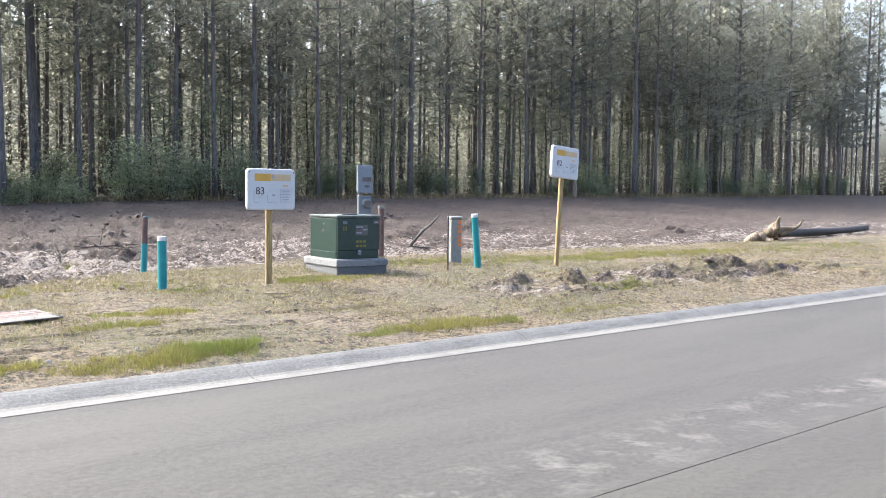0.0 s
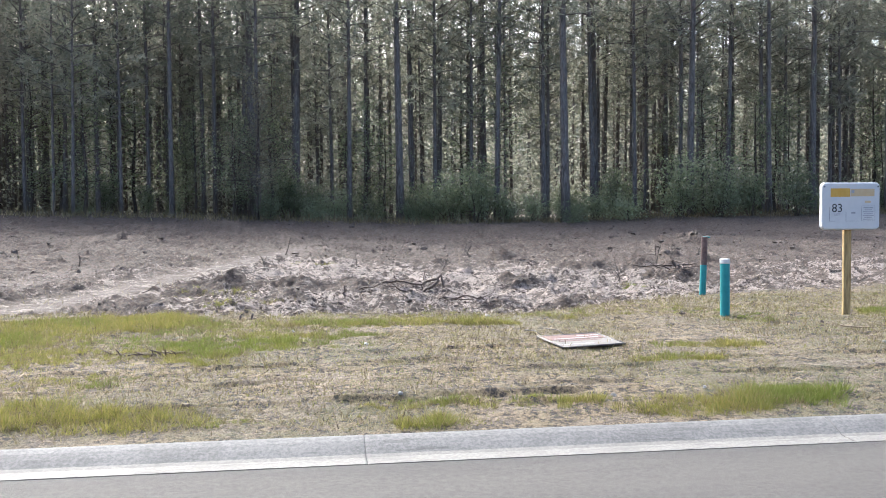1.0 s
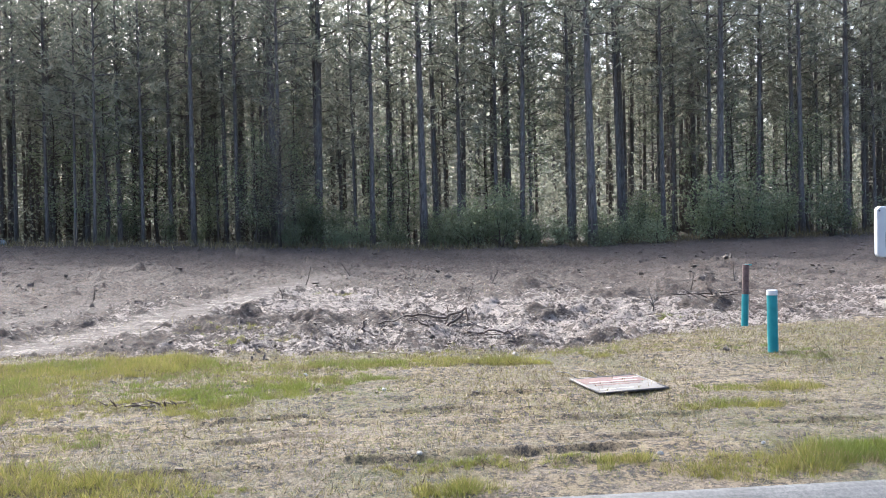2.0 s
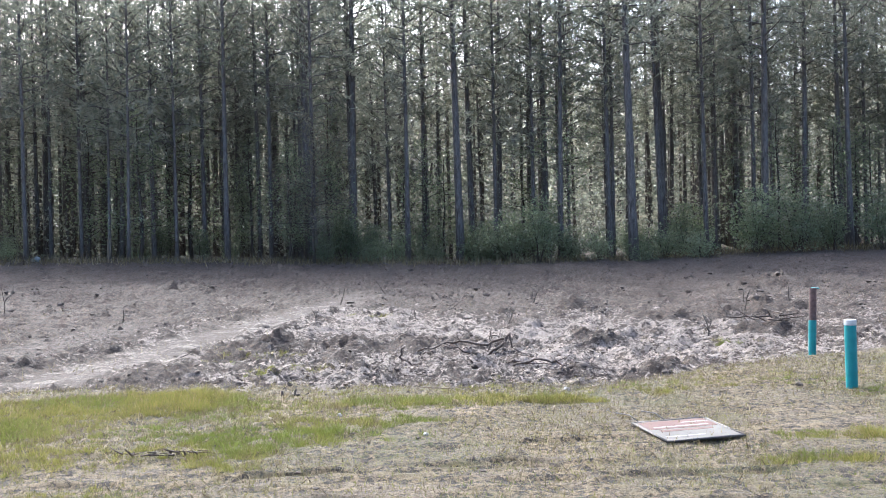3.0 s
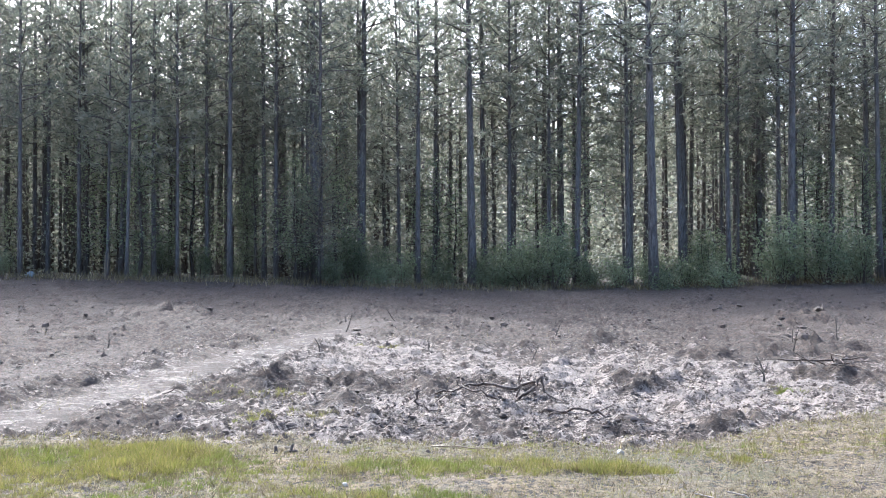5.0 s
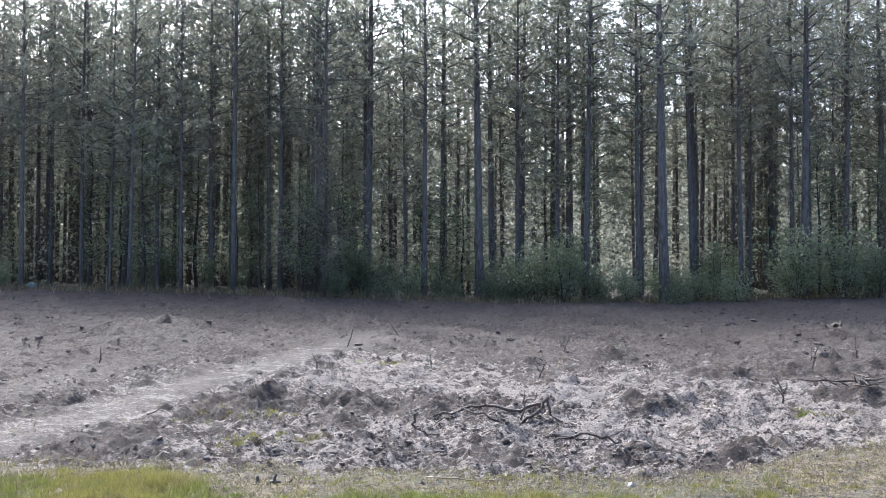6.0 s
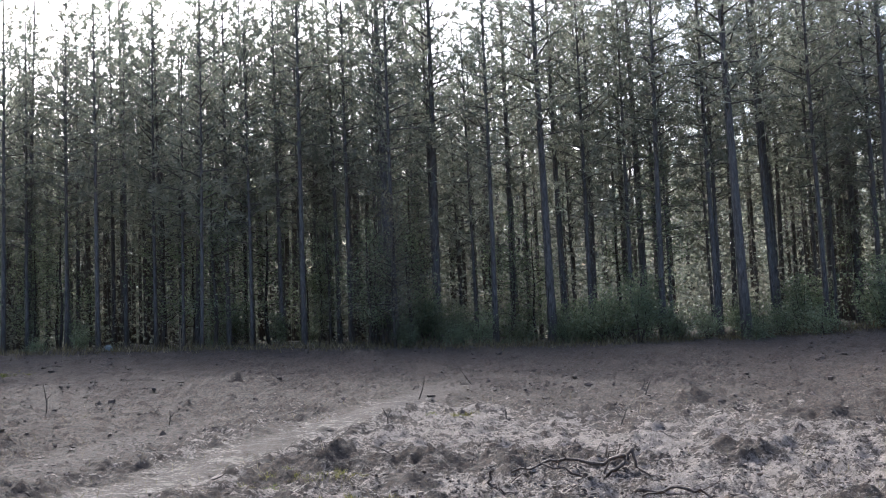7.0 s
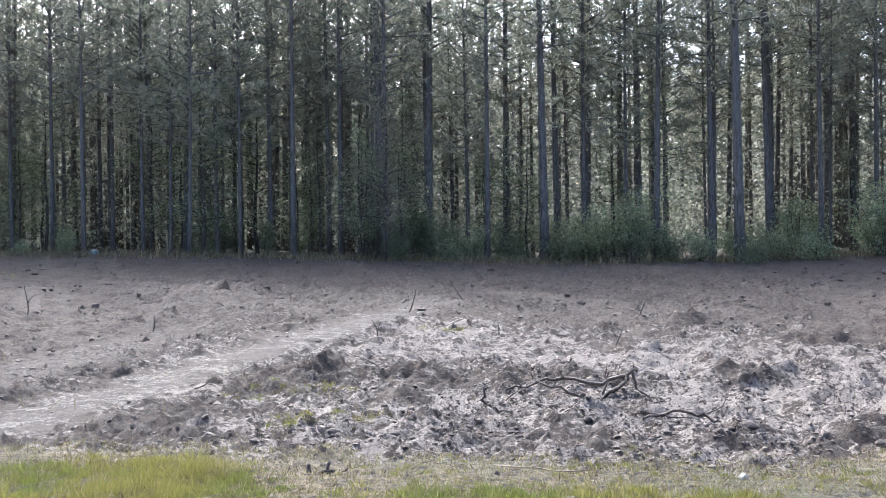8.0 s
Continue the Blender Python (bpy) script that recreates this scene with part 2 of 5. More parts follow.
DARK_STEEL = speckled("dark_steel", (0.03, 0.03, 0.03), (0.09, 0.08, 0.075), 40.0, 0.55, 0.4, bump_by=0.1)
RUST = speckled("rusty_brown", (0.072, 0.045, 0.040), (0.138, 0.090, 0.080), 22.0, 0.9, bump_by=0.3)
TEAL = speckled("turquoise_plastic", (0.010, 0.168, 0.180), (0.020, 0.200, 0.212), 9.0, 0.45, bump_by=0.03, dirt=(0.023, 0.139, 0.147))
WHITE_CAP = speckled("white_plastic", (0.403, 0.403, 0.392), (0.486, 0.486, 0.474), 12.0, 0.5, bump_by=0.02)
SIGN_WHITE = speckled("sign_plastic", (0.438, 0.438, 0.445), (0.486, 0.486, 0.486), 6.0, 0.5, bump_by=0.01)
AMBER = speckled("amber_print", (0.427, 0.237, 0.030), (0.486, 0.296, 0.053), 10.0, 0.6, bump_by=0)
PALE_AMBER = speckled("faded_amber_print", (0.427, 0.308, 0.166), (0.463, 0.356, 0.214), 14.0, 0.6, bump_by=0)
INK = speckled("black_ink", (0.02, 0.02, 0.02), (0.04, 0.04, 0.04), 20.0, 0.6, bump_by=0)
GREY_INK = speckled("grey_ink", (0.22, 0.22, 0.24), (0.32, 0.32, 0.34), 20.0, 0.6, bump_by=0)
YELLOW_INK = speckled("yellow_print", (0.124, 0.108, 0.013), (0.163, 0.140, 0.020), 20.0, 0.6, bump_by=0)
PED_GREY = speckled("pedestal_plastic", (0.154, 0.154, 0.142), (0.200, 0.200, 0.185), 12.0, 0.6, bump_by=0.03)
ORANGE = speckled("orange_print", (0.494, 0.129, 0.023), (0.570, 0.190, 0.046), 20.0, 0.6, bump_by=0)
RED_PRINT = speckled("faded_red_print", (0.082, 0.043, 0.036), (0.102, 0.062, 0.053), 9.0, 0.95, bump_by=0.02)
PANEL_WHITE = speckled("weathered_white_panel", (0.080, 0.073, 0.066), (0.104, 0.097, 0.090), 7.0, 0.95, bump_by=0.02, dirt=(0.090, 0.082, 0.071))
STONE = speckled("pale_stone", (0.130, 0.127, 0.121), (0.303, 0.298, 0.284), 14.0, 0.9, bump_by=0.4)
BLUE_STONE = speckled("pale_blue_plastic", (0.090, 0.112, 0.118), (0.150, 0.176, 0.182), 6.0, 0.6, bump_by=0.1)

# ---- shape helpers ----
rng = np.random.default_rng(7)


def fade(lo, hi, v):
    u = np.clip((np.asarray(v, float) - lo) / (hi - lo), 0, 1)
    return u * u * (3 - 2 * u)


def lattice(ix, iy, seed):
    h = np.sin(ix * 127.1 + iy * 311.7 + seed * 74.7) * 43758.5453
    return h - np.floor(h)


def value_noise(x, y, seed):
    ix, iy = np.floor(x), np.floor(y)
    fx, fy = x - ix, y - iy
    fx, fy = fx * fx * (3 - 2 * fx), fy * fy * (3 - 2 * fy)
    a, b = lattice(ix, iy, seed), lattice(ix + 1, iy, seed)
    c, d = lattice(ix, iy + 1, seed), lattice(ix + 1, iy + 1, seed)
    return (a + (b - a) * fx) * (1 - fy) + (c + (d - c) * fx) * fy


def fractal(x, y, scale, octaves=4, seed=1):
    """Noise about -1 to 1."""
    total, amp, norm = 0.0, 1.0, 0.0
    for k in range(octaves):
        total = total + amp * (value_noise(x * scale, y * scale, seed + 13 * k) * 2 - 1)
        norm, amp, scale = norm + amp, amp * 0.55, scale * 2.07
    return total / norm


def part(name, data, mat, parent=None, label=""):
    """One mesh object out of a bmesh or a mesh, under its thing."""
    if isinstance(data, bmesh.types.BMesh):
        me = bpy.data.meshes.new(name)
        data.to_mesh(me)
        data.free()
    else:
        me = data
    for one in (mat if isinstance(mat, (list, tuple)) else [mat]):
        me.materials.append(one)
    ob = new(name, me)
    ob.parent = parent
    return tagged(ob, label)


def thing(name, m, label, category, group=""):
    ob = new(name)
    ob.empty_display_size = 0.2
    ob.matrix_basis = m
    return tagged(ob, label, category, group)


def mesh_of(name, verts, faces, smooth=False):
    me = bpy.data.meshes.new(name)
    me.from_pydata([tuple(v) for v in verts], [], [tuple(f) for f in faces])
    if smooth:
        me.shade_smooth()
    return me


def triangles(name, tri):
    """A mesh of loose triangles out of an array (n, 3, 3)."""
    tri = np.asarray(tri, np.float32)
    n = len(tri)
    me = bpy.data.meshes.new(name)
    me.vertices.add(3 * n)
    me.vertices.foreach_set("co", tri.reshape(-1))
    me.loops.add(3 * n)
    me.loops.foreach_set("vertex_index", np.arange(3 * n, dtype=np.int32))
    me.polygons.add(n)
    me.polygons.foreach_set("loop_start", np.arange(0, 3 * n, 3, dtype=np.int32))
    me.update(calc_edges=True)
    return me


def box(bm, x0, x1, y0, y1, z0, z1, m=None):
    made = bmesh.ops.create_cube(bm, size=1.0)["verts"]
    for v in made:
        v.co = Vector((x0 + (v.co.x + 0.5) * (x1 - x0), y0 + (v.co.y + 0.5) * (y1 - y0), z0 + (v.co.z + 0.5) * (z1 - z0)))
        if m is not None:
            v.co = m @ v.co
    return made


def boxed(x0, x1, y0, y1, z0, z1, round_by=0.0, m=None, segments=2):
    bm = bmesh.new()
    box(bm, x0, x1, y0, y1, z0, z1, m)
    if round_by:
        bmesh.ops.bevel(bm, geom=bm.edges[:], offset=round_by, segments=segments, affect="EDGES", profile=0.5)
    return bm


def rod(r0, r1, z0, z1, sides=20, x=0.0, y=0.0, round_by=0.0):
    bm = bmesh.new()
    bmesh.ops.create_cone(bm, cap_ends=True, segments=sides, radius1=r0, radius2=r1, depth=z1 - z0,
                          matrix=Matrix.Translation((x, y, (z0 + z1) / 2)))
    if round_by:
        ring = [e for e in bm.edges if abs(e.verts[0].co.z - e.verts[1].co.z) < 1e-6]
        bmesh.ops.bevel(bm, geom=ring, offset=round_by, segments=2, affect="EDGES", profile=0.5)
    return bm


def tube(points, radii, sides=7, knots=0.0):
    """Vertices and faces of a tapering, closed limb along points."""
    pts = [Vector(p) for p in points]
    verts, faces = [], []
    for i, p in enumerate(pts):
        d = (pts[min(i + 1, len(pts) - 1)] - pts[max(i - 1, 0)]).normalized()
        a = d.orthogonal().normalized()
        b = d.cross(a)
        for k in range(sides):
            th = 2 * math.pi * k / sides
            r = radii[i] * (1 + knots * math.sin(3 * th + 5 * i) * 0.5 + knots * rng.uniform(-0.5, 0.5))
            verts.append(p + a * (r * math.cos(th)) + b * (r * math.sin(th)))
    for i in range(len(pts) - 1):
        for k in range(sides):
            j = (k + 1) % sides
            faces.append((i * sides + k, i * sides + j, (i + 1) * sides + j, (i + 1) * sides + k))
    faces.append(tuple(range(sides))[::-1])
    faces.append(tuple((len(pts) - 1) * sides + k for k in range(sides)))
    return verts, faces


def joined(limbs):
    verts, faces = [], []
    for v, f in limbs:
        n = len(verts)
        verts += v
        faces += [tuple(i + n for i in one) for one in f]
    return verts, faces


def crooked(start, way, length, r0, r1, steps=6, wander=0.15, sides=7, knots=0.15):
    p, d = Vector(start), Vector(way).normalized()
    pts, radii = [p.copy()], [r0]
    for k in range(steps):
        d = (d + Vector(rng.normal(0, wander, 3))).normalized()
        p = p + d * (length / steps)
        pts.append(p.copy())
        radii.append(r0 + (r1 - r0) * (k + 1) / steps)
    return tube(pts, radii, sides, knots), pts


# ---- ground ----
KERB_Y = 7.78


def tree_line_z(x):
    return np.interp(x, [-30, -15, -10, -3, 3.7, 10, 15, 47, 80], [1.5, 1.5, 1.4, 1.2, 0.95, 0.98, 1.15, 1.55, 1.8])


def field_edge(x):
    return np.interp(x, [-8, -3.7, -2.3, -1.1, 0.6, 1.7, 2.9, 4.5, 6.4, 8.9, 12], [14.3, 14.05, 14.1, 13.8, 13.45, 13.3, 13.6, 14.6, 15.4, 15.8, 15.65])


def base_z(x, y):
    near = np.interp(y, [-400, -3.6, -3.0, 7.6, 8.0, 8.16, 9, 12, 15, 18, 24], [0.1, 0.1, -0.25, -0.25, -0.05, 0.075, 0.18, 0.24, 0.25, 0.29, 0.42])
    return near + (tree_line_z(x) - 0.42) * np.clip((y - 24) / 18, 0, 1)


TRACK = [(-6.2, 12.2), (-4.05, 15.2), (-3.45, 17.0), (-3.15, 18.6), (-2.7, 20.2), (-2.0, 22.5), (-0.2, 27.5), (2.5, 36.0)]
SIDE_TRACK = [(-6.3, 14.5), (-5.5, 17.5), (-4.95, 20.2), (-4.5, 23.0)]


def along(x, y, line):
    """How far each place lies from a bent line, and on which side."""
    best, side = np.full(np.shape(x), 1e9), np.zeros(np.shape(x))
    for (ax, ay), (bx, by) in zip(line[:-1], line[1:]):
        dx, dy = bx - ax, by - ay
        s = np.clip(((x - ax) * dx + (y - ay) * dy) / (dx * dx + dy * dy), 0, 1)
        ex, ey = x - ax - s * dx, y - ay - s * dy
        d = np.hypot(ex, ey)
        nearer = d < best
        side = np.where(nearer, np.sign(dx * ey - dy * ex), side)
        best = np.where(nearer, d, best)
    return best, side


MOUNDS = [(-1.62, 17.45, 0.42, 0.42, 0.28), (-2.08, 17.1, 0.38, 0.34, 0.12), (-2.55, 15.45, 0.22, 0.34, 0.11), (-2.82, 14.9, 0.24, 0.32, 0.10), (-2.98, 14.35, 0.3, 0.2, 0.05),
          (2.95, 17.05, 0.42, 0.34, 0.22), (-0.64, 16.3, 0.3, 0.3, 0.10), (-0.58, 17.5, 0.4, 0.4, 0.11), (4.93, 19.9, 0.7, 0.35, 0.13), (5.5, 20.8, 0.6, 0.3, 0.12),
          (-6.69, 20.1, 0.35, 0.3, 0.2), (-5.73, 16.8, 0.5, 0.3, 0.12), (13.3, 10.45, 0.42, 0.38, 0.22), (12.5, 10.3, 0.3, 0.25, 0.1),           (3.7, 22.6, 0.6, 0.35, 0.18), (2.22, 14.5, 0.22, 0.16, 0.09), (2.87, 14.3, 0.24, 0.16, 0.08), (-9.0, 24.0, 0.9, 0.6, 0.25), (-7.5, 19.5, 0.8, 0.5, 0.2),
          (5.9, 17.7, 0.8, 0.4, 0.16), (7.2, 21.0, 0.9, 0.6, 0.22), (9.6, 26.0, 1.2, 0.6, 0.25), (-5.4, 29.0, 1.2, 0.7, 0.22),
          (0.9, 17.0, 1.3, 0.8, 0.12), (14.0, 20.0, 1.1, 0.6, 0.25), (19.0, 23.0, 1.4, 0.7, 0.3), (24.0, 19.0, 1.2, 0.6, 0.25)]
RUTS = [(10.12, -1.05, -0.55, 0.035, 0.075), (9.50, -0.95, -0.45, 0.035, 0.085), (10.18, 0.05, 0.8, 0.032, 0.055), (10.02, -0.4, 1.6, 0.03, 0.03), (8.93, 0.55, 1.5, 0.03, 0.05),
        (9.12, 1.35, 1.95, 0.03, 0.03), (8.82, -1.5, -1.05, 0.03, 0.05), (8.84, -0.5, 0.35, 0.03, 0.04), (10.05, -4.5, -1.9, 0.035, 0.03), (9.3, -4.2, -1.4, 0.035, 0.03),
        (9.7, 0.9, 2.4, 0.03, 0.03), (10.75, -0.4, 1.6, 0.03, 0.03), (9.3, 2.6, 6.5, 0.035, 0.035), (9.9, 3.0, 5.5, 0.03, 0.035), (10.9, 4.2, 7.0, 0.035, 0.03)]


def relief(x, y):
    """Height of the soil above its base: clods, ruts, heaps and the wheel track."""
    verge = fade(8.15, 8.7, y)
    far = fade(42, 50, y)
    field = fade(-0.5, 0.6, y - field_edge(x) + 0.5 * fractal(x, y, 0.8, 3, 5))
    d, side = along(x, y, TRACK)
    track = np.exp(-(d / 0.65) ** 4) * fade(13.6, 15.2, y) * (1 - fade(24, 31, y))
    swath = np.exp(-(along(x, y, SIDE_TRACK)[0] / 0.6) ** 4) * fade(14.5, 16, y) * (1 - fade(21, 24, y))
    rough = 0.05 * fractal(x, y, 0.8, 4, 21) + 0.12 * (np.abs(fractal(x, y, 3.1, 4, 33)) - 0.3) + 0.13 * (np.abs(fractal(x, y, 5.7, 3, 44)) - 0.3)
    churn = np.maximum(0.0, fractal(x, y, 2.6, 4, 61)) ** 1.3 * 0.17 - 0.025
    h = field * (rough + churn - 0.02) * (1 - 0.8 * track) * (1 - 0.6 * swath) * (1 - 0.6 * far) - 0.05 * track - 0.03 * swath
    off = d * side
    ruts = np.exp(-((off - 0.42) / 0.13) ** 2) + np.exp(-((off + 0.42) / 0.15) ** 2)
    h = h - 0.045 * ruts * fade(14.4, 15.6, y) * (1 - fade(23, 28, y)) * (0.8 + 0.5 * fractal(x, y, 1.9, 2, 73))
    h = h + 0.11 * np.exp(-((d - 0.82) / 0.2) ** 2) * (side < 0) * fade(14.2, 15.4, y) * (1 - fade(22, 25, y)) * (0.55 + fractal(x, y, 1.9, 3, 71))
    h = h + (1 - field) * verge * (0.026 * fractal(x, y * 1.3, 1.4, 4, 81) + 0.030 * fractal(x * 0.8, y * 1.3, 5.0, 3, 91))
    churned_verge = np.exp(-((y - 10.3) / 1.3) ** 2) * fade(7.0, 8.5, x) * (1 - fade(15, 18, x))
    h = h + churned_verge * 0.30 * np.maximum(0, fractal(x * 0.9, y * 1.3, 2.8, 4, 15))
    for ry, x0, x1, w, deep in RUTS:
        wy = ry + 0.03 * fractal(x, x * 0 + ry, 0.7, 2, 17)
        on = fade(x0 - 0.3, x0 + 0.1, x) * (1 - fade(x1 - 0.1, x1 + 0.4, x)) * (0.6 + 0.4 * fractal(x, y, 1.1, 2, 19))
        deep = deep * 1.05
        h = h - deep * on * np.exp(-((y - wy) / w) ** 2) + 0.5 * deep * on * np.exp(-((y - wy - 1.9 * w) / w) ** 2)
    for mx, my, rx, ry, high in MOUNDS:
        q = ((x - mx) / rx) ** 2 + ((y - my) / ry) ** 2
        h = h + high * np.exp(-q) * (0.75 + 0.9 * np.abs(fractal(x, y, 2.6, 4, 27)) + 0.7 * fractal(x, y, 5.0, 2, 29))
    return h


def ground_z(x, y):
    return float(base_z(np.array(x, float), np.array(y, float)) + relief(np.array(x, float), np.array(y, float)))


def spread(stops):
    """Coordinates that run from stop to stop at the given spacing."""
    out = []
    for (a, step_a), (b, step_b) in zip(stops[:-1], stops[1:]):
        v = a
        while v < b - 1e-6:
            out.append(v)
            v += step_a + (step_b - step_a) * (v - a) / (b - a)
    return np.array(out + [stops[-1][0]])


def build_ground():
    xs = spread([(-900, 200), (-120, 20), (-32, 1.0), (-10, 0.16), (-5, 0.064), (5.5, 0.064), (9, 0.11), (16, 0.17), (34, 0.5), (95, 2.0), (200, 25), (900, 200)])
    ys = spread([(-900, 200), (-60, 20), (-4, 0.6), (-2.9, 1.2), (7.2, 0.6), (7.8, 0.05), (8.6, 0.028), (10.4, 0.028), (11.0, 0.05), (14.0, 0.05), (18, 0.055), (21, 0.08), (26, 0.14), (43, 0.3), (60, 1.5), (110, 10), (900, 200)])
    gx, gy = np.meshgrid(xs, ys)
    gz = base_z(gx, gy) + relief(gx, gy)
    nx, ny = len(xs), len(ys)
    idx = np.arange(nx * ny).reshape(ny, nx)
    quads = np.stack([idx[:-1, :-1], idx[:-1, 1:], idx[1:, 1:], idx[1:, :-1]], -1).reshape(-1, 4)
    me = bpy.data.meshes.new("ground")
    me.vertices.add(nx * ny)
    me.vertices.foreach_set("co", np.stack([gx, gy, gz], -1).astype(np.float32).reshape(-1))
    me.loops.add(4 * len(quads))
    me.loops.foreach_set("vertex_index", quads.astype(np.int32).reshape(-1))
    me.polygons.add(len(quads))
    me.polygons.foreach_set("loop_start", np.arange(0, 4 * len(quads), 4, dtype=np.int32))
    me.update(calc_edges=True)
    me.shade_smooth()
    d, side = along(gx, gy, TRACK)
    field = fade(-0.7, 0.7, gy - field_edge(gx) + 0.4 * fractal(gx, gy, 0.9, 3, 5))
    track = 1.1 * np.exp(-(d / 0.72) ** 4) * fade(13.8, 15.4, gy) * (1 - fade(23, 30, gy)) * (0.8 + 0.35 * fractal(gx, gy, 1.3, 3, 9))
    track = np.maximum(track, 0.3 * np.exp(-(along(gx, gy, SIDE_TRACK)[0] / 0.6) ** 4) * fade(14.5, 16, gy) * (1 - fade(21, 24, gy)))
    torn = np.exp(-((gy - 10.3) / 1.1) ** 2) * fade(6.5, 8.5, gx) * (1 - fade(15, 18, gx))
    field = np.maximum(field, torn * np.clip(0.55 + 0.9 * fractal(gx, gy * 1.5, 0.9, 3, 15), 0, 1))
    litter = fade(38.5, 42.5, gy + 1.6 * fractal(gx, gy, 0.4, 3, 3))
    # real dark soil, plus the wood's shade painted over the far field
    topsoil_shade = 0.34 + 1.0 * fade(18, 27, gy + 2.5 * fractal(gx, gy, 0.35, 3, 7)) + 0.5 * fractal(gx, gy, 0.5, 3, 77)
    topsoil_shade = topsoil_shade + 0.45 * (1 - fade(-6.5, -3.0, gx)) * fractal(gx, gy, 0.7, 3, 83) + 0.8 * (1 - fade(-6.0, -3.2, gx))
    topsoil_shade = topsoil_shade - 0.9 * np.exp(-((gx - 2.2) / 3.6) ** 2 - ((gy - 17.0) / 2.6) ** 2) - 0.5 * np.exp(-((gx + 0.5) / 2.0) ** 2 - ((gy - 22.0) / 2.5) ** 2)
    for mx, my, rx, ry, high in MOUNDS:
        topsoil_shade = topsoil_shade + 1.6 * np.exp(-((gx - mx) / rx) ** 2 - ((gy - my) / ry) ** 2)
    colours = np.stack([field, np.clip(track, 0, 1), litter, np.clip(topsoil_shade, -0.4, 1.8)], -1).astype(np.float32)
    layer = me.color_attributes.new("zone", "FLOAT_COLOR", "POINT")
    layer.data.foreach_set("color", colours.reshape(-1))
    ob = part("ground", me, SOIL)
    return tagged(ob, "sandy trodden verge and churned cleared field of dark soil", "ground", kind="structure")


build_ground()


def slab(name, y0, y1, mat, label):
    """A strip of paving that lies flat from kerb to kerb."""
    bm = boxed(-160, 160, y0, y1, -0.2, 0.0)
    return tagged(part(name, bm, mat), label, "road", kind="structure")


slab("road", 4.43, KERB_Y - 0.004, ASPHALT, "light grey asphalt road surface with sandy dust")
slab("road_2", -3.0, 4.422, ASPHALT_OLD, "darker grey asphalt lane beyond a paving joint")


def build_kerb():
    kerb = tagged(new("kerb"), "rolled pale concrete kerb and gutter in cast lengths", "kerb", kind="structure")
    y0 = KERB_Y
    profile = [(y0, -0.2), (y0, 0.004), (y0 + 0.05, 0.005), (y0 + 0.13, 0.007), (y0 + 0.17, 0.016), (y0 + 0.24, 0.046),
               (y0 + 0.30, 0.068), (y0 + 0.35, 0.080), (y0 + 0.38, 0.083), (y0 + 0.40, 0.078), (y0 + 0.40, -0.2)]
    cols = [0.0015, 0.011, 1.0, 2.05, 3.039, 3.0485]
    verts, faces, n = [], [], len(profile)
    for c, x in enumerate(cols):
        for y, z in profile:
            inset = 0.003 if c in (0, len(cols) - 1) and z > 0 else 0.0
            verts.append((x, y, z - inset))
    for c in range(len(cols) - 1):
        for k in range(n):
            j = (k + 1) % n
            faces.append((c * n + k, c * n + j, (c + 1) * n + j, (c + 1) * n + k))
    faces.append(tuple(range(n))[::-1])
    faces.append(tuple((len(cols) - 1) * n + k for k in range(n)))
    me = mesh_of("kerb_segment", verts, faces)
    me.materials.append(KERB_CONCRETE)
    me.materials.append(KERB_GRIME_SHADE)
    # the sloping face gets the grimy copy with shade in its colour
    for poly in me.polygons:
        if poly.center.y > y0 + 0.15 and poly.center.z > 0.01:
            poly.material_index = 1
    for k in range(-14, 27):
        ob = new("kerb_segment", me)
        ob.location = (k * 3.05, 0, 0)
        ob.parent = kerb


build_kerb()


# ---- woods ----
def blades(centres, ways, lengths, widths, up=0.0, spread_by=0.8):
    """One pointed blade for each centre, thrown about its way."""
    n = len(centres)
    d = ways + rng.normal(0, spread_by, (n, 3))
    d[:, 2] += up
    d /= np.linalg.norm(d, axis=1, keepdims=True) + 1e-9
    s = np.cross(d, rng.normal(0, 1, (n, 3)))
    s /= np.linalg.norm(s, axis=1, keepdims=True) + 1e-9
    a = centres - s * widths[:, None]
    b = centres + s * widths[:, None]
    c = centres + d * lengths[:, None]
    return np.stack([a, b, c], 1)


def leaf_pairs(centres, size, flat=0.6):
    """Two triangles a leaf, folded along the middle."""
    n = len(centres)
    d = rng.normal(0, 1, (n, 3))
    d[:, 2] *= flat
    d /= np.linalg.norm(d, axis=1, keepdims=True)
    s = np.cross(d, rng.normal(0, 1, (n, 3)))
    s /= np.linalg.norm(s, axis=1, keepdims=True)
    size = size * rng.uniform(0.6, 1.3, n)[:, None]
    tip, mid = centres + d * size, centres + d * size * 0.45
    lift = np.cross(d, s) * size * 0.12
    return np.concatenate([np.stack([centres, mid + s * size * 0.32 + lift, tip], 1),
                           np.stack([centres, tip, mid - s * size * 0.32 + lift], 1)])


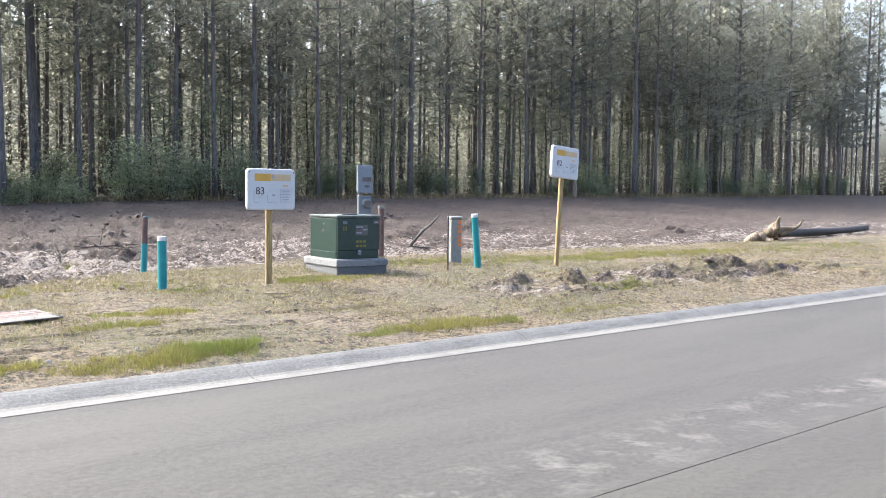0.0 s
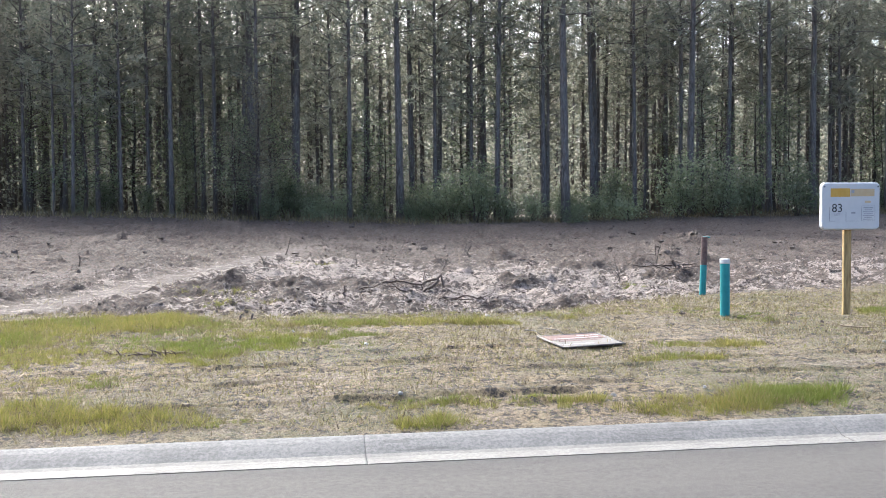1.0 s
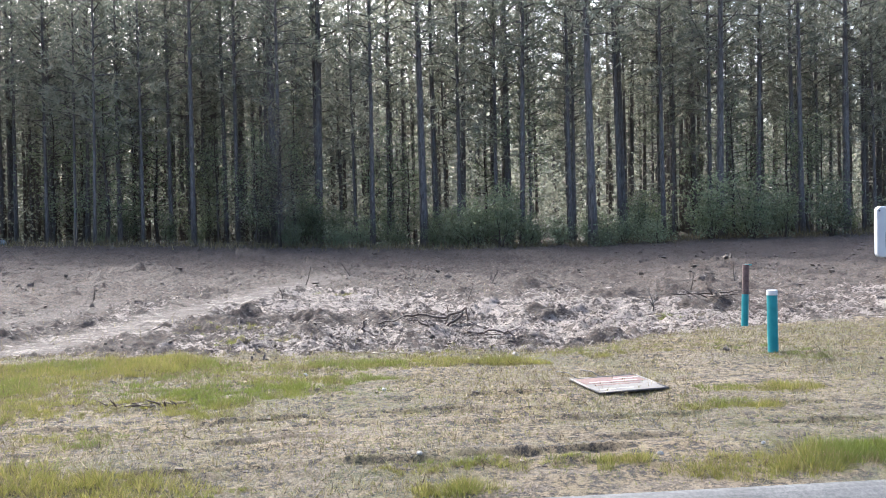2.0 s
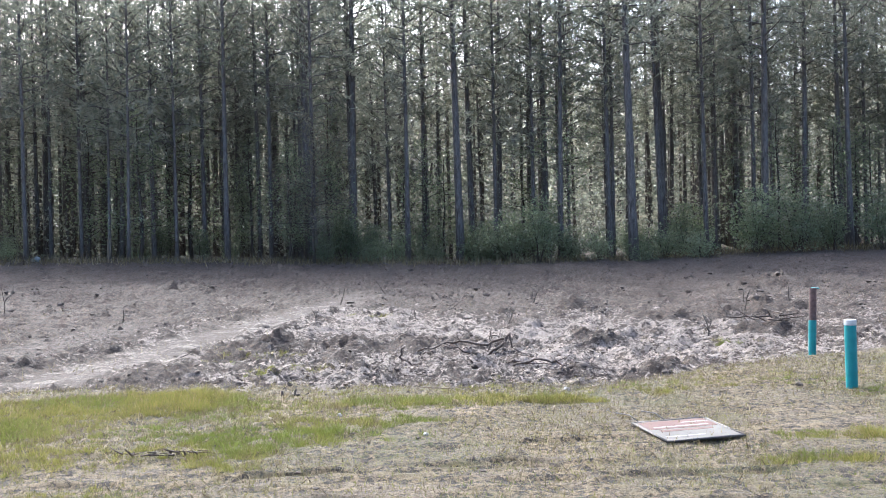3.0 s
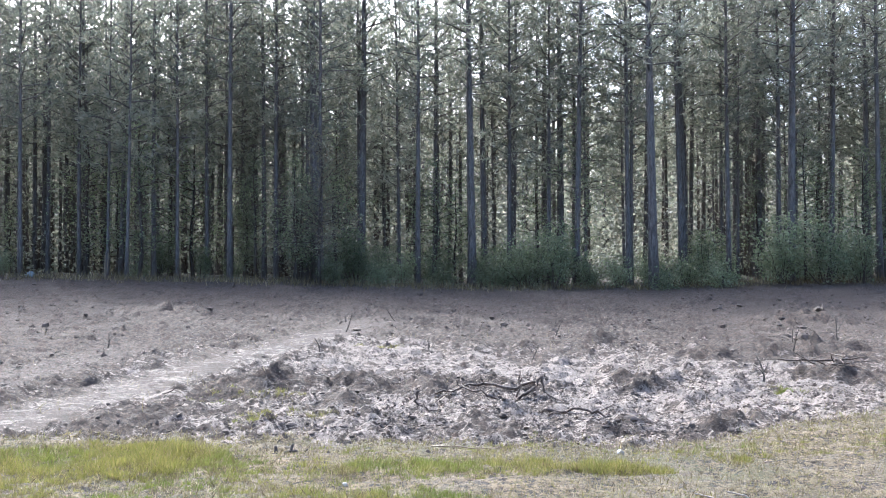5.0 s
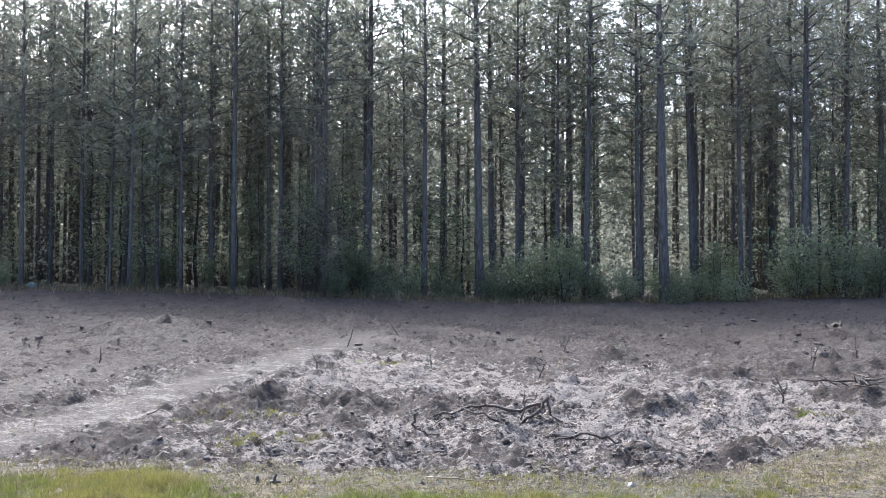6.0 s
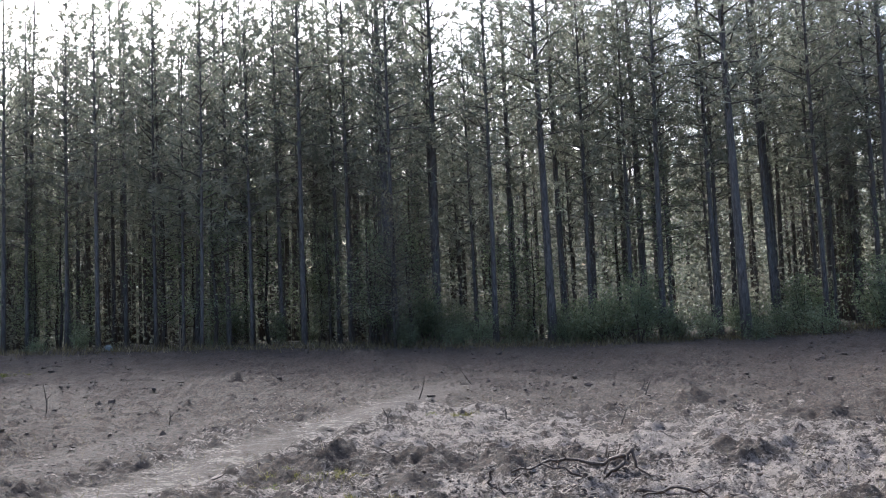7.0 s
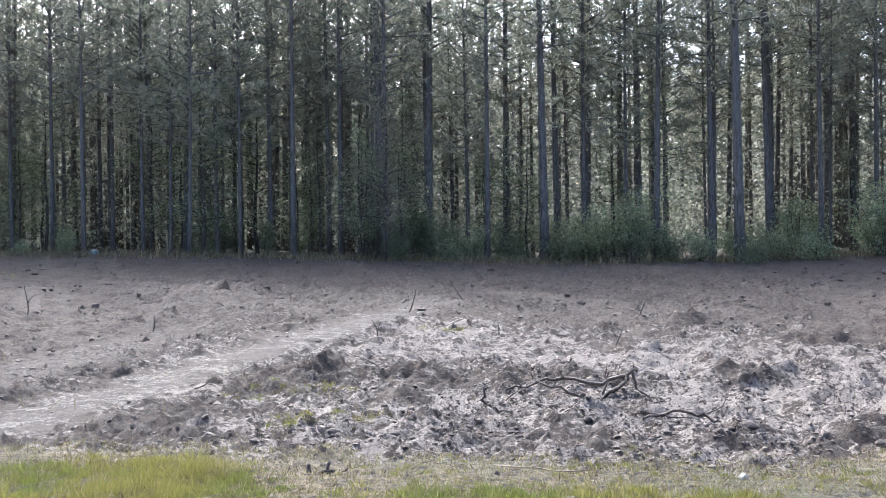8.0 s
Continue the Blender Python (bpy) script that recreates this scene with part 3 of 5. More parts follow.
def pine_parts(height, crown_from, reach, limbs, r_base, tuft=8, sides=7):
    """Trunk, limbs and needle triangles of one pine at the origin."""
    lean = rng.normal(0, 0.012, 2)
    pts, radii = [], []
    for k in range(9):
        f = k / 8
        z = -0.25 + (height + 0.25) * f
        wob = 0.05 * math.sin(3.1 * f + lean[0] * 200)
        pts.append((lean[0] * z + wob, lean[1] * z + wob * 0.5, z))
        radii.append(r_base * (1.28 if k == 0 else 1.0) * (1 - 0.86 * f ** 1.25) + 0.008)
    trunk = tube(pts, radii, sides, 0.05)
    axis = lambda z: Vector((np.interp(z, [p[2] for p in pts], [p[0] for p in pts]), np.interp(z, [p[2] for p in pts], [p[1] for p in pts]), z))
    wood, centres, ways = [], [], []
    for k in range(limbs):
        f = (k + rng.uniform(0, 1)) / limbs
        z = height * (crown_from + (0.985 - crown_from) * f)
        profile = (1 - f ** 2.6) ** 0.9 * (0.50 + 0.50 * min(1.0, f * 3 + 0.3)) * 0.92
        length = reach * profile * rng.uniform(0.65, 1.2) + 0.35
        az = k * 2.4 + rng.uniform(-0.5, 0.5)
        rise = rng.uniform(0.05, 0.45) + 0.5 * f
        way = Vector((math.cos(az), math.sin(az), rise))
        limb, line = crooked(axis(z), way, length, 0.012 + 0.012 * length, 0.006, 3, 0.12, 3, 0.0)
        wood.append(limb)
        for q in np.linspace(0.35, 1.0, max(3, int(length * 3.6))):
            i = min(int(q * 3), 2)
            at = line[i].lerp(line[i + 1], q * 3 - i)
            off = Vector(rng.normal(0, 0.16 + 0.10 * length * q * 0.6, 3))
            off.z *= 0.6
            centres.append(at + off)
            ways.append(way)
    for k in range(int(11 * crown_from / 0.4)):
        z = rng.uniform(0.12, crown_from) * height
        az = rng.uniform(0, 6.28)
        stub, _ = crooked(axis(z), (math.cos(az), math.sin(az), rng.uniform(-0.2, 0.35)), rng.uniform(0.2, 1.2), 0.014, 0.004, 3, 0.15, 3, 0.0)
        wood.append(stub)
    centres = np.repeat(np.array([tuple(c) for c in centres]), tuft, 0)
    ways = np.repeat(np.array([tuple(w) for w in ways]), tuft, 0)
    n = len(centres)
    centres = centres + rng.normal(0, 0.05, (n, 3))
    tri = blades(centres, ways * 0.6, rng.uniform(0.22, 0.42, n), rng.uniform(0.021, 0.041, n), 0.15, 0.8)
    return trunk, wood, tri


def build_pine(height, crown_from, reach, limbs, r_base):
    trunk, wood, tri = pine_parts(height, crown_from, reach, limbs, r_base)
    tree = thing("pine_tree", pose(0, 0, -400), "tall pine with grey plated bark and tufted green needles", "tree", "pines of the wood")
    part("trunk", mesh_of("trunk", *trunk, True), BARK, tree)
    tagged(part("branchwork", mesh_of("branchwork", *joined(wood), True), BARK, tree, "thin bare grey limbs and dead stubs"), kind="stuff")
    tagged(part("crown", triangles("crown", tri), NEEDLES, tree, "tufts of long green needles"), kind="stuff")
    return tree


def stand(m, x, y, turn, size, sink=0.05, tall=1.0):
    """A copy of the thing m with its foot on the ground."""
    at = Matrix.Translation((x, y, ground_z(x, y) - sink)) @ Matrix.Rotation(turn, 4, "Z") @ Matrix.Diagonal((size, size, size * tall, 1))
    return copy_thing(m, at)


PINES = [build_pine(17.0, 0.36, 1.9, 60, 0.10), build_pine(18.0, 0.40, 1.8, 58, 0.115), build_pine(16.0, 0.30, 2.0, 60, 0.095),
         build_pine(18.0, 0.42, 2.3, 60, 0.165), build_pine(15.0, 0.22, 2.8, 74, 0.14), build_pine(13.0, 0.30, 1.6, 48, 0.065)]

# the trees that stand out at the wood's edge: x, y, kind, size
EDGE_PINES = [(10.25, 40.2, 3, 1.08), (3.62, 42.8, 3, 1.03), (7.75, 42.2, 1, 1.0), (-5.95, 42.8, 1, 0.92), (-2.35, 41.6, 0, 0.90), (-10.9, 43.5, 5, 0.95),
              (-4.35, 44.2, 0, 0.92), (0.75, 45.0, 5, 1.05), (2.25, 45.5, 0, 1.0), (5.25, 44.0, 2, 0.98), (14.1, 42.6, 0, 1.0), (16.2, 41.6, 3, 1.0),
              (-13.8, 42.2, 0, 0.84), (-9.8, 41.9, 5, 1.0), (20.2, 42.0, 1, 1.0), (22.8, 43.0, 3, 0.98), (25.9, 42.0, 0, 1.05), (32.7, 43.0, 3, 1.05),
              (46.1, 42.6, 4, 1.22), (52.4, 42.5, 3, 1.2), (65.7, 42.8, 4, 1.3), (83.0, 43.0, 4, 1.35), (58.0, 43.5, 4, 1.2), (38.6, 43.5, 2, 1.12),
              (74.0, 43.0, 4, 1.3), (12.6, 44.0, 1, 1.0), (-7.2, 44.6, 0, 0.9), (-6.8, 47.2, 2, 0.95), (-5.1, 46.2, 1, 0.9), (-8.6, 45.6, 2, 0.9),
              (-3.3, 46.8, 0, 0.95), (-12.3, 44.6, 2, 0.85), (-15.6, 43.6, 0, 0.8), (-17.5, 44.4, 2, 0.8), (-11.2, 46.6, 1, 0.85), (-14.2, 46.4, 0, 0.85), (-1.0, 46.4, 1, 0.95)]


def plant_pines():
    spots = []
    for x, y, kind, size in EDGE_PINES:
        stand(PINES[kind], x, y, rng.uniform(0, 6.28), size, tall=1.08 if x < -3 else 1.0)
        spots.append((x, y))
    tries, made = 0, 0
    while made < 280 and tries < 6000:
        tries += 1
        y = 42.5 + 13.5 * rng.uniform(0, 1) ** 1.2
        pick = rng.uniform()
        x = rng.uniform(-27, -4) if pick < 0.32 else rng.uniform(-4, 66) if pick < 0.88 else rng.uniform(66, 95)
        if min((x - a) ** 2 + (y - b) ** 2 for a, b in spots) < 1.55 ** 2:
            continue
        kind = int(rng.choice([0, 1, 2, 3, 5, 5]))
        size = rng.uniform(0.86, 1.08) * np.interp(x, [-22, -14, -6, 5, 40, 80], [0.93, 0.97, 1.01, 1.0, 1.1, 1.2])
        stand(PINES[kind], x, y, rng.uniform(0, 6.28), size, tall=rng.uniform(0.95, 1.08))
        spots.append((x, y))
        made += 1


plant_pines()


def build_shrub(width, height, leaves, leaf):
    """A loose bush: a few stems and lobes of small leaves with gaps between."""
    shrub = thing("shrub", pose(0, 0, -400), "loose evergreen shrub with small glossy leaves at the wood's edge", "shrub", "shrubs along the wood")
    stems, centres = [], []
    lobes = []
    for k in range(9):
        az, out = rng.uniform(0, 6.28), rng.uniform(0.1, 0.5) * width
        tip = Vector((math.cos(az) * out, math.sin(az) * out, height * rng.uniform(0.45, 0.95)))
        stem, line = crooked((0.05 * math.cos(az), 0.05 * math.sin(az), -0.1), tip, tip.length, 0.022, 0.006, 4, 0.12, 4, 0.0)
        stems.append(stem)
        lobes += [(line[-1], 0.30 * width), (line[2], 0.26 * width), (line[3], 0.24 * width)]
    for at, r in lobes:
        n = leaves // len(lobes)
        p = rng.normal(0, 1, (n, 3))
        p *= (r * rng.uniform(0.35, 1.0, n) ** 0.5 / np.linalg.norm(p, axis=1))[:, None]
        p[:, 2] *= 0.75
        p = p + np.array(tuple(at))
        centres.append(p[p[:, 2] > 0.02])
    centres = np.concatenate(centres)
    tagged(part("branchwork", mesh_of("branchwork", *joined(stems), True), DEADWOOD, shrub), kind="stuff")
    tagged(part("foliage", triangles("foliage", leaf_pairs(centres, leaf)), LEAVES, shrub), kind="stuff")
    return shrub


SHRUBS = [build_shrub(1.7, 1.7, 1300, 0.11), build_shrub(2.2, 1.4, 1400, 0.11), build_shrub(1.4, 2.4, 1400, 0.12), build_shrub(2.4, 2.8, 2000, 0.13)]


def build_understory(height, width, leaves, leaf_mat=None, label="slender understorey tree with thin twigs and sparse leaves"):
    """A slight broadleaf tree of the understorey."""
    tree = thing("understory_tree", pose(0, 0, -400), label, "tree", "understorey trees")
    pts = [(0.06 * math.sin(k), 0.05 * math.cos(2 * k), height * k / 6 - 0.1) for k in range(7)]
    wood, centres = [tube(pts, [0.07 * (1 - 0.85 * k / 6) + 0.006 for k in range(7)], 6, 0.05)], []
    for k in range(34):
        f = rng.uniform(0.16, 1.0)
        az = rng.uniform(0, 6.28)
        length = width * (0.35 + 0.65 * math.sin(math.pi * min(1.0, f * 0.85 + 0.1))) * rng.uniform(0.5, 1.0)
        limb, line = crooked((0, 0, height * f), (math.cos(az), math.sin(az), rng.uniform(0.1, 0.7)), length, 0.018, 0.004, 4, 0.2, 3, 0.0)
        wood.append(limb)
        for p in line[1:]:
            q = rng.normal(0, 0.20, (leaves // 136, 3)) + np.array(tuple(p))
            centres.append(q)
    part("trunk", mesh_of("trunk", *joined(wood), True), DEADWOOD, tree)
    tagged(part("crown", triangles("crown", leaf_pairs(np.concatenate(centres), 0.10)), leaf_mat or LEAVES, tree), kind="stuff")
    return tree


UNDERSTORY = [build_understory(5.2, 1.5, 1500), build_understory(6.8, 1.9, 1900), build_understory(4.0, 1.3, 1300),
              build_understory(5.6, 2.5, 3400, OAK_LEAVES, "spreading young oak with brownish withered leaves before the pines")]

# shrubs that stand out: x, y, kind, size
EDGE_SHRUBS = [(10.9, 41.3, 1, 0.8), (9.2, 41.6, 0, 0.75), (11.9, 41.8, 0, 0.8), (13.2, 41.2, 1, 0.9), (15.4, 41.0, 3, 1.0), (16.9, 40.6, 3, 1.0), (8.3, 42.6, 0, 0.9),
               (6.8, 41.9, 2, 0.9), (5.9, 42.5, 3, 0.8), (7.4, 43.5, 3, 1.0), (1.0, 43.5, 0, 0.8), (0.2, 42.9, 1, 0.7), (-1.6, 42.0, 0, 0.7), (-0.8, 43.8, 2, 0.8),
               (4.4, 43.9, 0, 0.8), (2.7, 44.2, 1, 0.9), (18.6, 41.2, 2, 0.9), (20.5, 40.8, 3, 0.9), (23.5, 41.6, 0, 1.0)]


def plant_understory():
    for x, y, kind, size in EDGE_SHRUBS:
        stand(SHRUBS[kind], x - 0.25, y - 1.1, rng.uniform(0, 6.28), size)
    for k in range(75):
        x = rng.uniform(-24, 85)
        y = 42.2 + rng.uniform(0, 5.0)
        size = rng.uniform(0.5, 1.0) * (0.75 if x < -3 else 1.0)
        stand(SHRUBS[int(rng.integers(4))], x, y, rng.uniform(0, 6.28), size)
    for x, y, kind, size in [(-2.35, 40.9, 3, 1.0), (-3.4, 42.0, 0, 0.9), (-1.9, 42.4, 2, 1.0), (17.0, 42.0, 1, 0.9)]:
        stand(UNDERSTORY[kind], x, y, rng.uniform(0, 6.28), size)
    for k in range(60):
        x, y = rng.uniform(-22, 70), 42.6 + rng.uniform(0, 6)
        stand(UNDERSTORY[int(rng.integers(3))], x, y, rng.uniform(0, 6.28), rng.uniform(0.7, 1.25))


plant_understory()


def build_far_woods():
    """The depth of the wood behind its edge, trunks and crowns in one body each."""
    wood, needles, brush = [], [], []
    for k in range(790):
        # trees 560 to 759 are added out of view, to shade the undergrowth's back
        y = 55 + 35 * rng.uniform() ** 1.2 if k < 560 else rng.uniform(97, 132) if k < 760 else rng.uniform(51, 74)
        x = rng.uniform(-42, 118) if k < 400 or 560 <= k < 760 else rng.uniform(-42, 4)
        h = rng.uniform(14, 18.5) * np.interp(x, [-30, -14, -6, 5, 40, 80], [0.90, 0.95, 1.0, 1.0, 1.08, 1.15])
        z0 = float(base_z(np.array(x), np.array(y)))
        r = rng.uniform(0.09, 0.19)
        lean = rng.normal(0, 0.012, 2) * h
        wood.append(tube([(x, y, z0 - 0.2), (x + lean[0] * 0.5, y + lean[1] * 0.5, z0 + h * 0.5), (x + lean[0], y + lean[1], z0 + h)], [r * 1.1, r * 0.75, 0.02], 5, 0.0))
        n = 40 if k < 560 else 30
        f = rng.uniform(0.36, 1.0, n)
        out = 2.2 * (1 - (f - 0.36) / 0.66) ** 0.7 * rng.uniform(0.2, 1.0, n)
        az = rng.uniform(0, 6.28, n)
        c = np.stack([x + lean[0] * f + np.cos(az) * out, y + lean[1] * f + np.sin(az) * out, z0 + h * f], 1)
        c = np.repeat(c, 12, 0) + rng.normal(0, 0.16, (n * 12, 3))
        needles.append(blades(c, np.zeros((len(c), 3)), rng.uniform(0.26, 0.50, len(c)), rng.uniform(0.031, 0.059, len(c)) * (1.0 if k < 560 or k >= 760 else 2.4), 0.2, 1.0))
    for k in range(600):
        y, x = 52 + 36 * rng.uniform() ** 0.8, rng.uniform(-50, 135)
        z0 = float(base_z(np.array(x), np.array(y)))
        n, w, h = 150, rng.uniform(1.0, 2.4), rng.uniform(1.5, 8.0)
        p = rng.normal(0, 1, (n, 3)) * np.array([w * 0.45, w * 0.45, h * 0.28]) + np.array([x, y, z0 + h * 0.5])
        brush.append(leaf_pairs(p[p[:, 2] > z0], 0.28))
    for k in range(640):
        y, x = rng.uniform(46.0, 60), rng.uniform(-34, 92)
        z0 = float(base_z(np.array(x), np.array(y)))
        n, w, h = 90, rng.uniform(0.9, 2.0), rng.uniform(1.2, 7.0)
        p = rng.normal(0, 1, (n, 3)) * np.array([w * 0.42, w * 0.42, h * 0.28]) + np.array([x, y, z0 + h * 0.45])
        brush.append(leaf_pairs(p[p[:, 2] > z0], 0.18))
    for k in range(460):
        y, x = rng.uniform(60, 76), rng.uniform(-40, 110)
        z0 = float(base_z(np.array(x), np.array(y)))
        n, w, h = 110, rng.uniform(1.2, 2.6), rng.uniform(3.0, 10.0)
        p = rng.normal(0, 1, (n, 3)) * np.array([w * 0.45, w * 0.45, h * 0.28]) + np.array([x, y, z0 + h * 0.5])
        brush.append(leaf_pairs(p[p[:, 2] > z0], 0.32))
    for x in np.arange(-52, 140, 0.7):
        y = rng.uniform(76, 98)
        n = 250
        p = np.stack([x + rng.normal(0, 0.8, n), y + rng.normal(0, 0.8, n), 0.6 + 14.0 * rng.uniform(0, 1, n)], 1)
        brush.append(leaf_pairs(p, 0.92))
    verts, faces = joined(wood)
    woods = tagged(new("far_woods"), "deep pine wood of close bare trunks and dark crowns", "woods", kind="stuff")
    part("trunks", mesh_of("trunks", verts, faces, True), BARK, woods)
    part("crowns", triangles("crowns", np.concatenate(needles)), NEEDLES, woods)
    part("undergrowth", triangles("undergrowth", np.concatenate(brush)), NEEDLES, woods)


build_far_woods()
for source in PINES + SHRUBS + UNDERSTORY:
    for ob in (*source.children_recursive, source):
        bpy.data.objects.remove(ob)


# ---- utilities on the verge ----
def on_ground(x, y, turn=0.0, sink=0.0):
    return pose(x, y, ground_z(x, y) - sink, 0, 0, turn)


def lettering(name, words, size, mat, parent, m, thick=0.0008):
    """Raised print with the built-in font, as a mesh."""
    curve = bpy.data.curves.new(name, "FONT")
    curve.body, curve.size, curve.extrude, curve.align_x, curve.align_y = words, size, thick, "CENTER", "CENTER"
    curve.resolution_u = 3
    tmp = new(name, curve)
    me = bpy.data.meshes.new_from_object(tmp.evaluated_get(bpy.context.evaluated_depsgraph_get()))
    bpy.data.objects.remove(tmp)
    ob = part(name, me, mat, parent)
    ob.matrix_basis = m
    return ob


def build_lot_sign(x, y, number, turn, lean, lift):
    """A white box-edged lot board on a lumber stake. Its face looks along -y before the turn."""
    sign = thing("lot_sign", on_ground(x, y, turn) @ pose(0, 0, 0, 0, lean, 0), "white plastic lot sign numbered " + number + " on a yellow lumber stake", "sign", "lot signs")
    part("stake", boxed(-0.0445, 0.0445, 0.0, 0.038, -0.2, 1.50 + lift, 0.004), LUMBER, sign, "sawn yellow lumber stake")
    w, z0, z1 = 0.35, 0.975, 1.505
    bm = boxed(-w, w, -0.06, -0.004, z0, z1)
    upright = [e for e in bm.edges if abs(e.verts[0].co.y - e.verts[1].co.y) > 0.01]
    bmesh.ops.bevel(bm, geom=upright, offset=0.05, segments=5, affect="EDGES", profile=0.5)
    rim = [e for e in bm.edges if abs(e.verts[0].co.y - e.verts[1].co.y) < 1e-6 and abs(e.verts[0].co.y + 0.06) < 1e-6]
    bmesh.ops.bevel(bm, geom=rim, offset=0.016, segments=3, affect="EDGES", profile=0.5)
    board = part("board", bm, SIGN_WHITE, sign)
    board.location.z = lift
    f = -0.0605

    def strip(name, x0, x1, a, b, mat, proud=0.0015):
        return part(name, boxed(x0, x1, f - proud, f + 0.002, a, b), mat, board)

    strip("amber_band", -0.25, -0.015, 1.345, 1.440, AMBER)
    strip("faded_band", -0.008, 0.28, 1.350, 1.435, PALE_AMBER)
    strip("emblem", 0.0, 0.035, 1.385, 1.42, GREY_INK, 0.003)
    strip("rule", -0.262, -0.257, 1.07, 1.235, GREY_INK)
    strip("rule", -0.255, -0.19, 1.070, 1.075, GREY_INK)
    strip("rule", -0.065, -0.060, 1.07, 1.175, GREY_INK)
    strip("rule", -0.058, 0.02, 1.070, 1.075, GREY_INK)
    strip("rule", 0.02, 0.10, 1.070, 1.073, GREY_INK)
    strip("caption", 0.0, 0.05, 1.155, 1.175, GREY_INK)
    strip("caption", 0.165, 0.235, 1.275, 1.30, PALE_AMBER)
    for x0, x1, a, b in ((0.125, 0.29, 1.240, 1.243), (0.125, 0.29, 1.072, 1.075), (0.125, 0.128, 1.0755, 1.2395), (0.287, 0.29, 1.0755, 1.2395)):
        strip("box_rule", x0, x1, a, b, GREY_INK)
    for k in range(7):
        inset = (0.02, 0.03, 0.012, 0.026, 0.016, 0.035, 0.02)[k]
        strip("text_bar", 0.128 + inset, 0.287 - inset, 1.088 + k * 0.021, 1.088 + k * 0.021 + (0.014 if k == 6 else 0.008), GREY_INK)
    lettering("number", number, 0.135, INK, board, pose(-0.17, f - 0.002, 1.215, 90, 0, 0), 0.0012)
    lettering("word", "LOT", 0.035, GREY_INK, board, pose(-0.17, f - 0.002, 1.145, 90, 0, 0))
    for sx in (-0.325, 0.325):
        part("nail_hole", rod(0.009, 0.009, -0.002, 0.002, 10), INK, board).matrix_basis = pose(sx, f - 0.001, 1.46, 90, 0, 0)
    return sign


build_lot_sign(5.72, 12.25, "83", 0.0, 0.0, 0.0)
build_lot_sign(11.24, 12.25, "82", 3.0, 3.8, 0.52)


def build_marker(x, y, height, radius, lean_x, lean_y, label, capped=True, brown_from=None):
    post = thing("marker_post", on_ground(x, y) @ pose(0, 0, 0, lean_x, lean_y, 0), label, "marker post", "utility marker posts")
    top = height - 0.05 if capped else (brown_from or height)
    part("tube", rod(radius, radius, -0.15, top, 28, round_by=0.002), TEAL, post)
    if capped:
        part("cap", rod(radius + 0.004, radius + 0.002, top - 0.005, height, 28, round_by=0.006), WHITE_CAP, post, "white end cap")
    if brown_from:
        part("sleeve", rod(radius * 0.98, radius * 0.95, brown_from - 0.02, height, 24, round_by=0.004), RUST, post, "weathered brown upper sleeve")
        part("cap", boxed(-radius * 0.3, radius * 1.6, -radius * 0.6, radius * 0.6, height - 0.012, height + 0.006, 0.004), TEAL, post, "turquoise clip")
    return post


build_marker(4.35, 12.45, 0.665, 0.054, 0.0, -0.5, "turquoise plastic utility marker post with a white cap")
build_marker(9.84, 12.7, 0.88, 0.054, 0.0, -6.0, "leaning turquoise utility marker post with a white cap")
build_marker(5.13, 14.85, 0.82, 0.045, 0.0, 1.8, "turquoise marker post with a weathered brown upper half", False, 0.43)


def build_rusty_post():
    post = thing("pipe_post", on_ground(10.05, 15.6, 0.0, 0.08), "rusty red pipe post with a pale cap behind the transformer", "post")
    part("tube", rod(0.055, 0.055, -0.1, 0.98, 20), RUST, post)
    part("cap", rod(0.066, 0.066, 0.98, 1.03, 20, round_by=0.006), PED_GREY, post, "pale grey cap")


build_rusty_post()


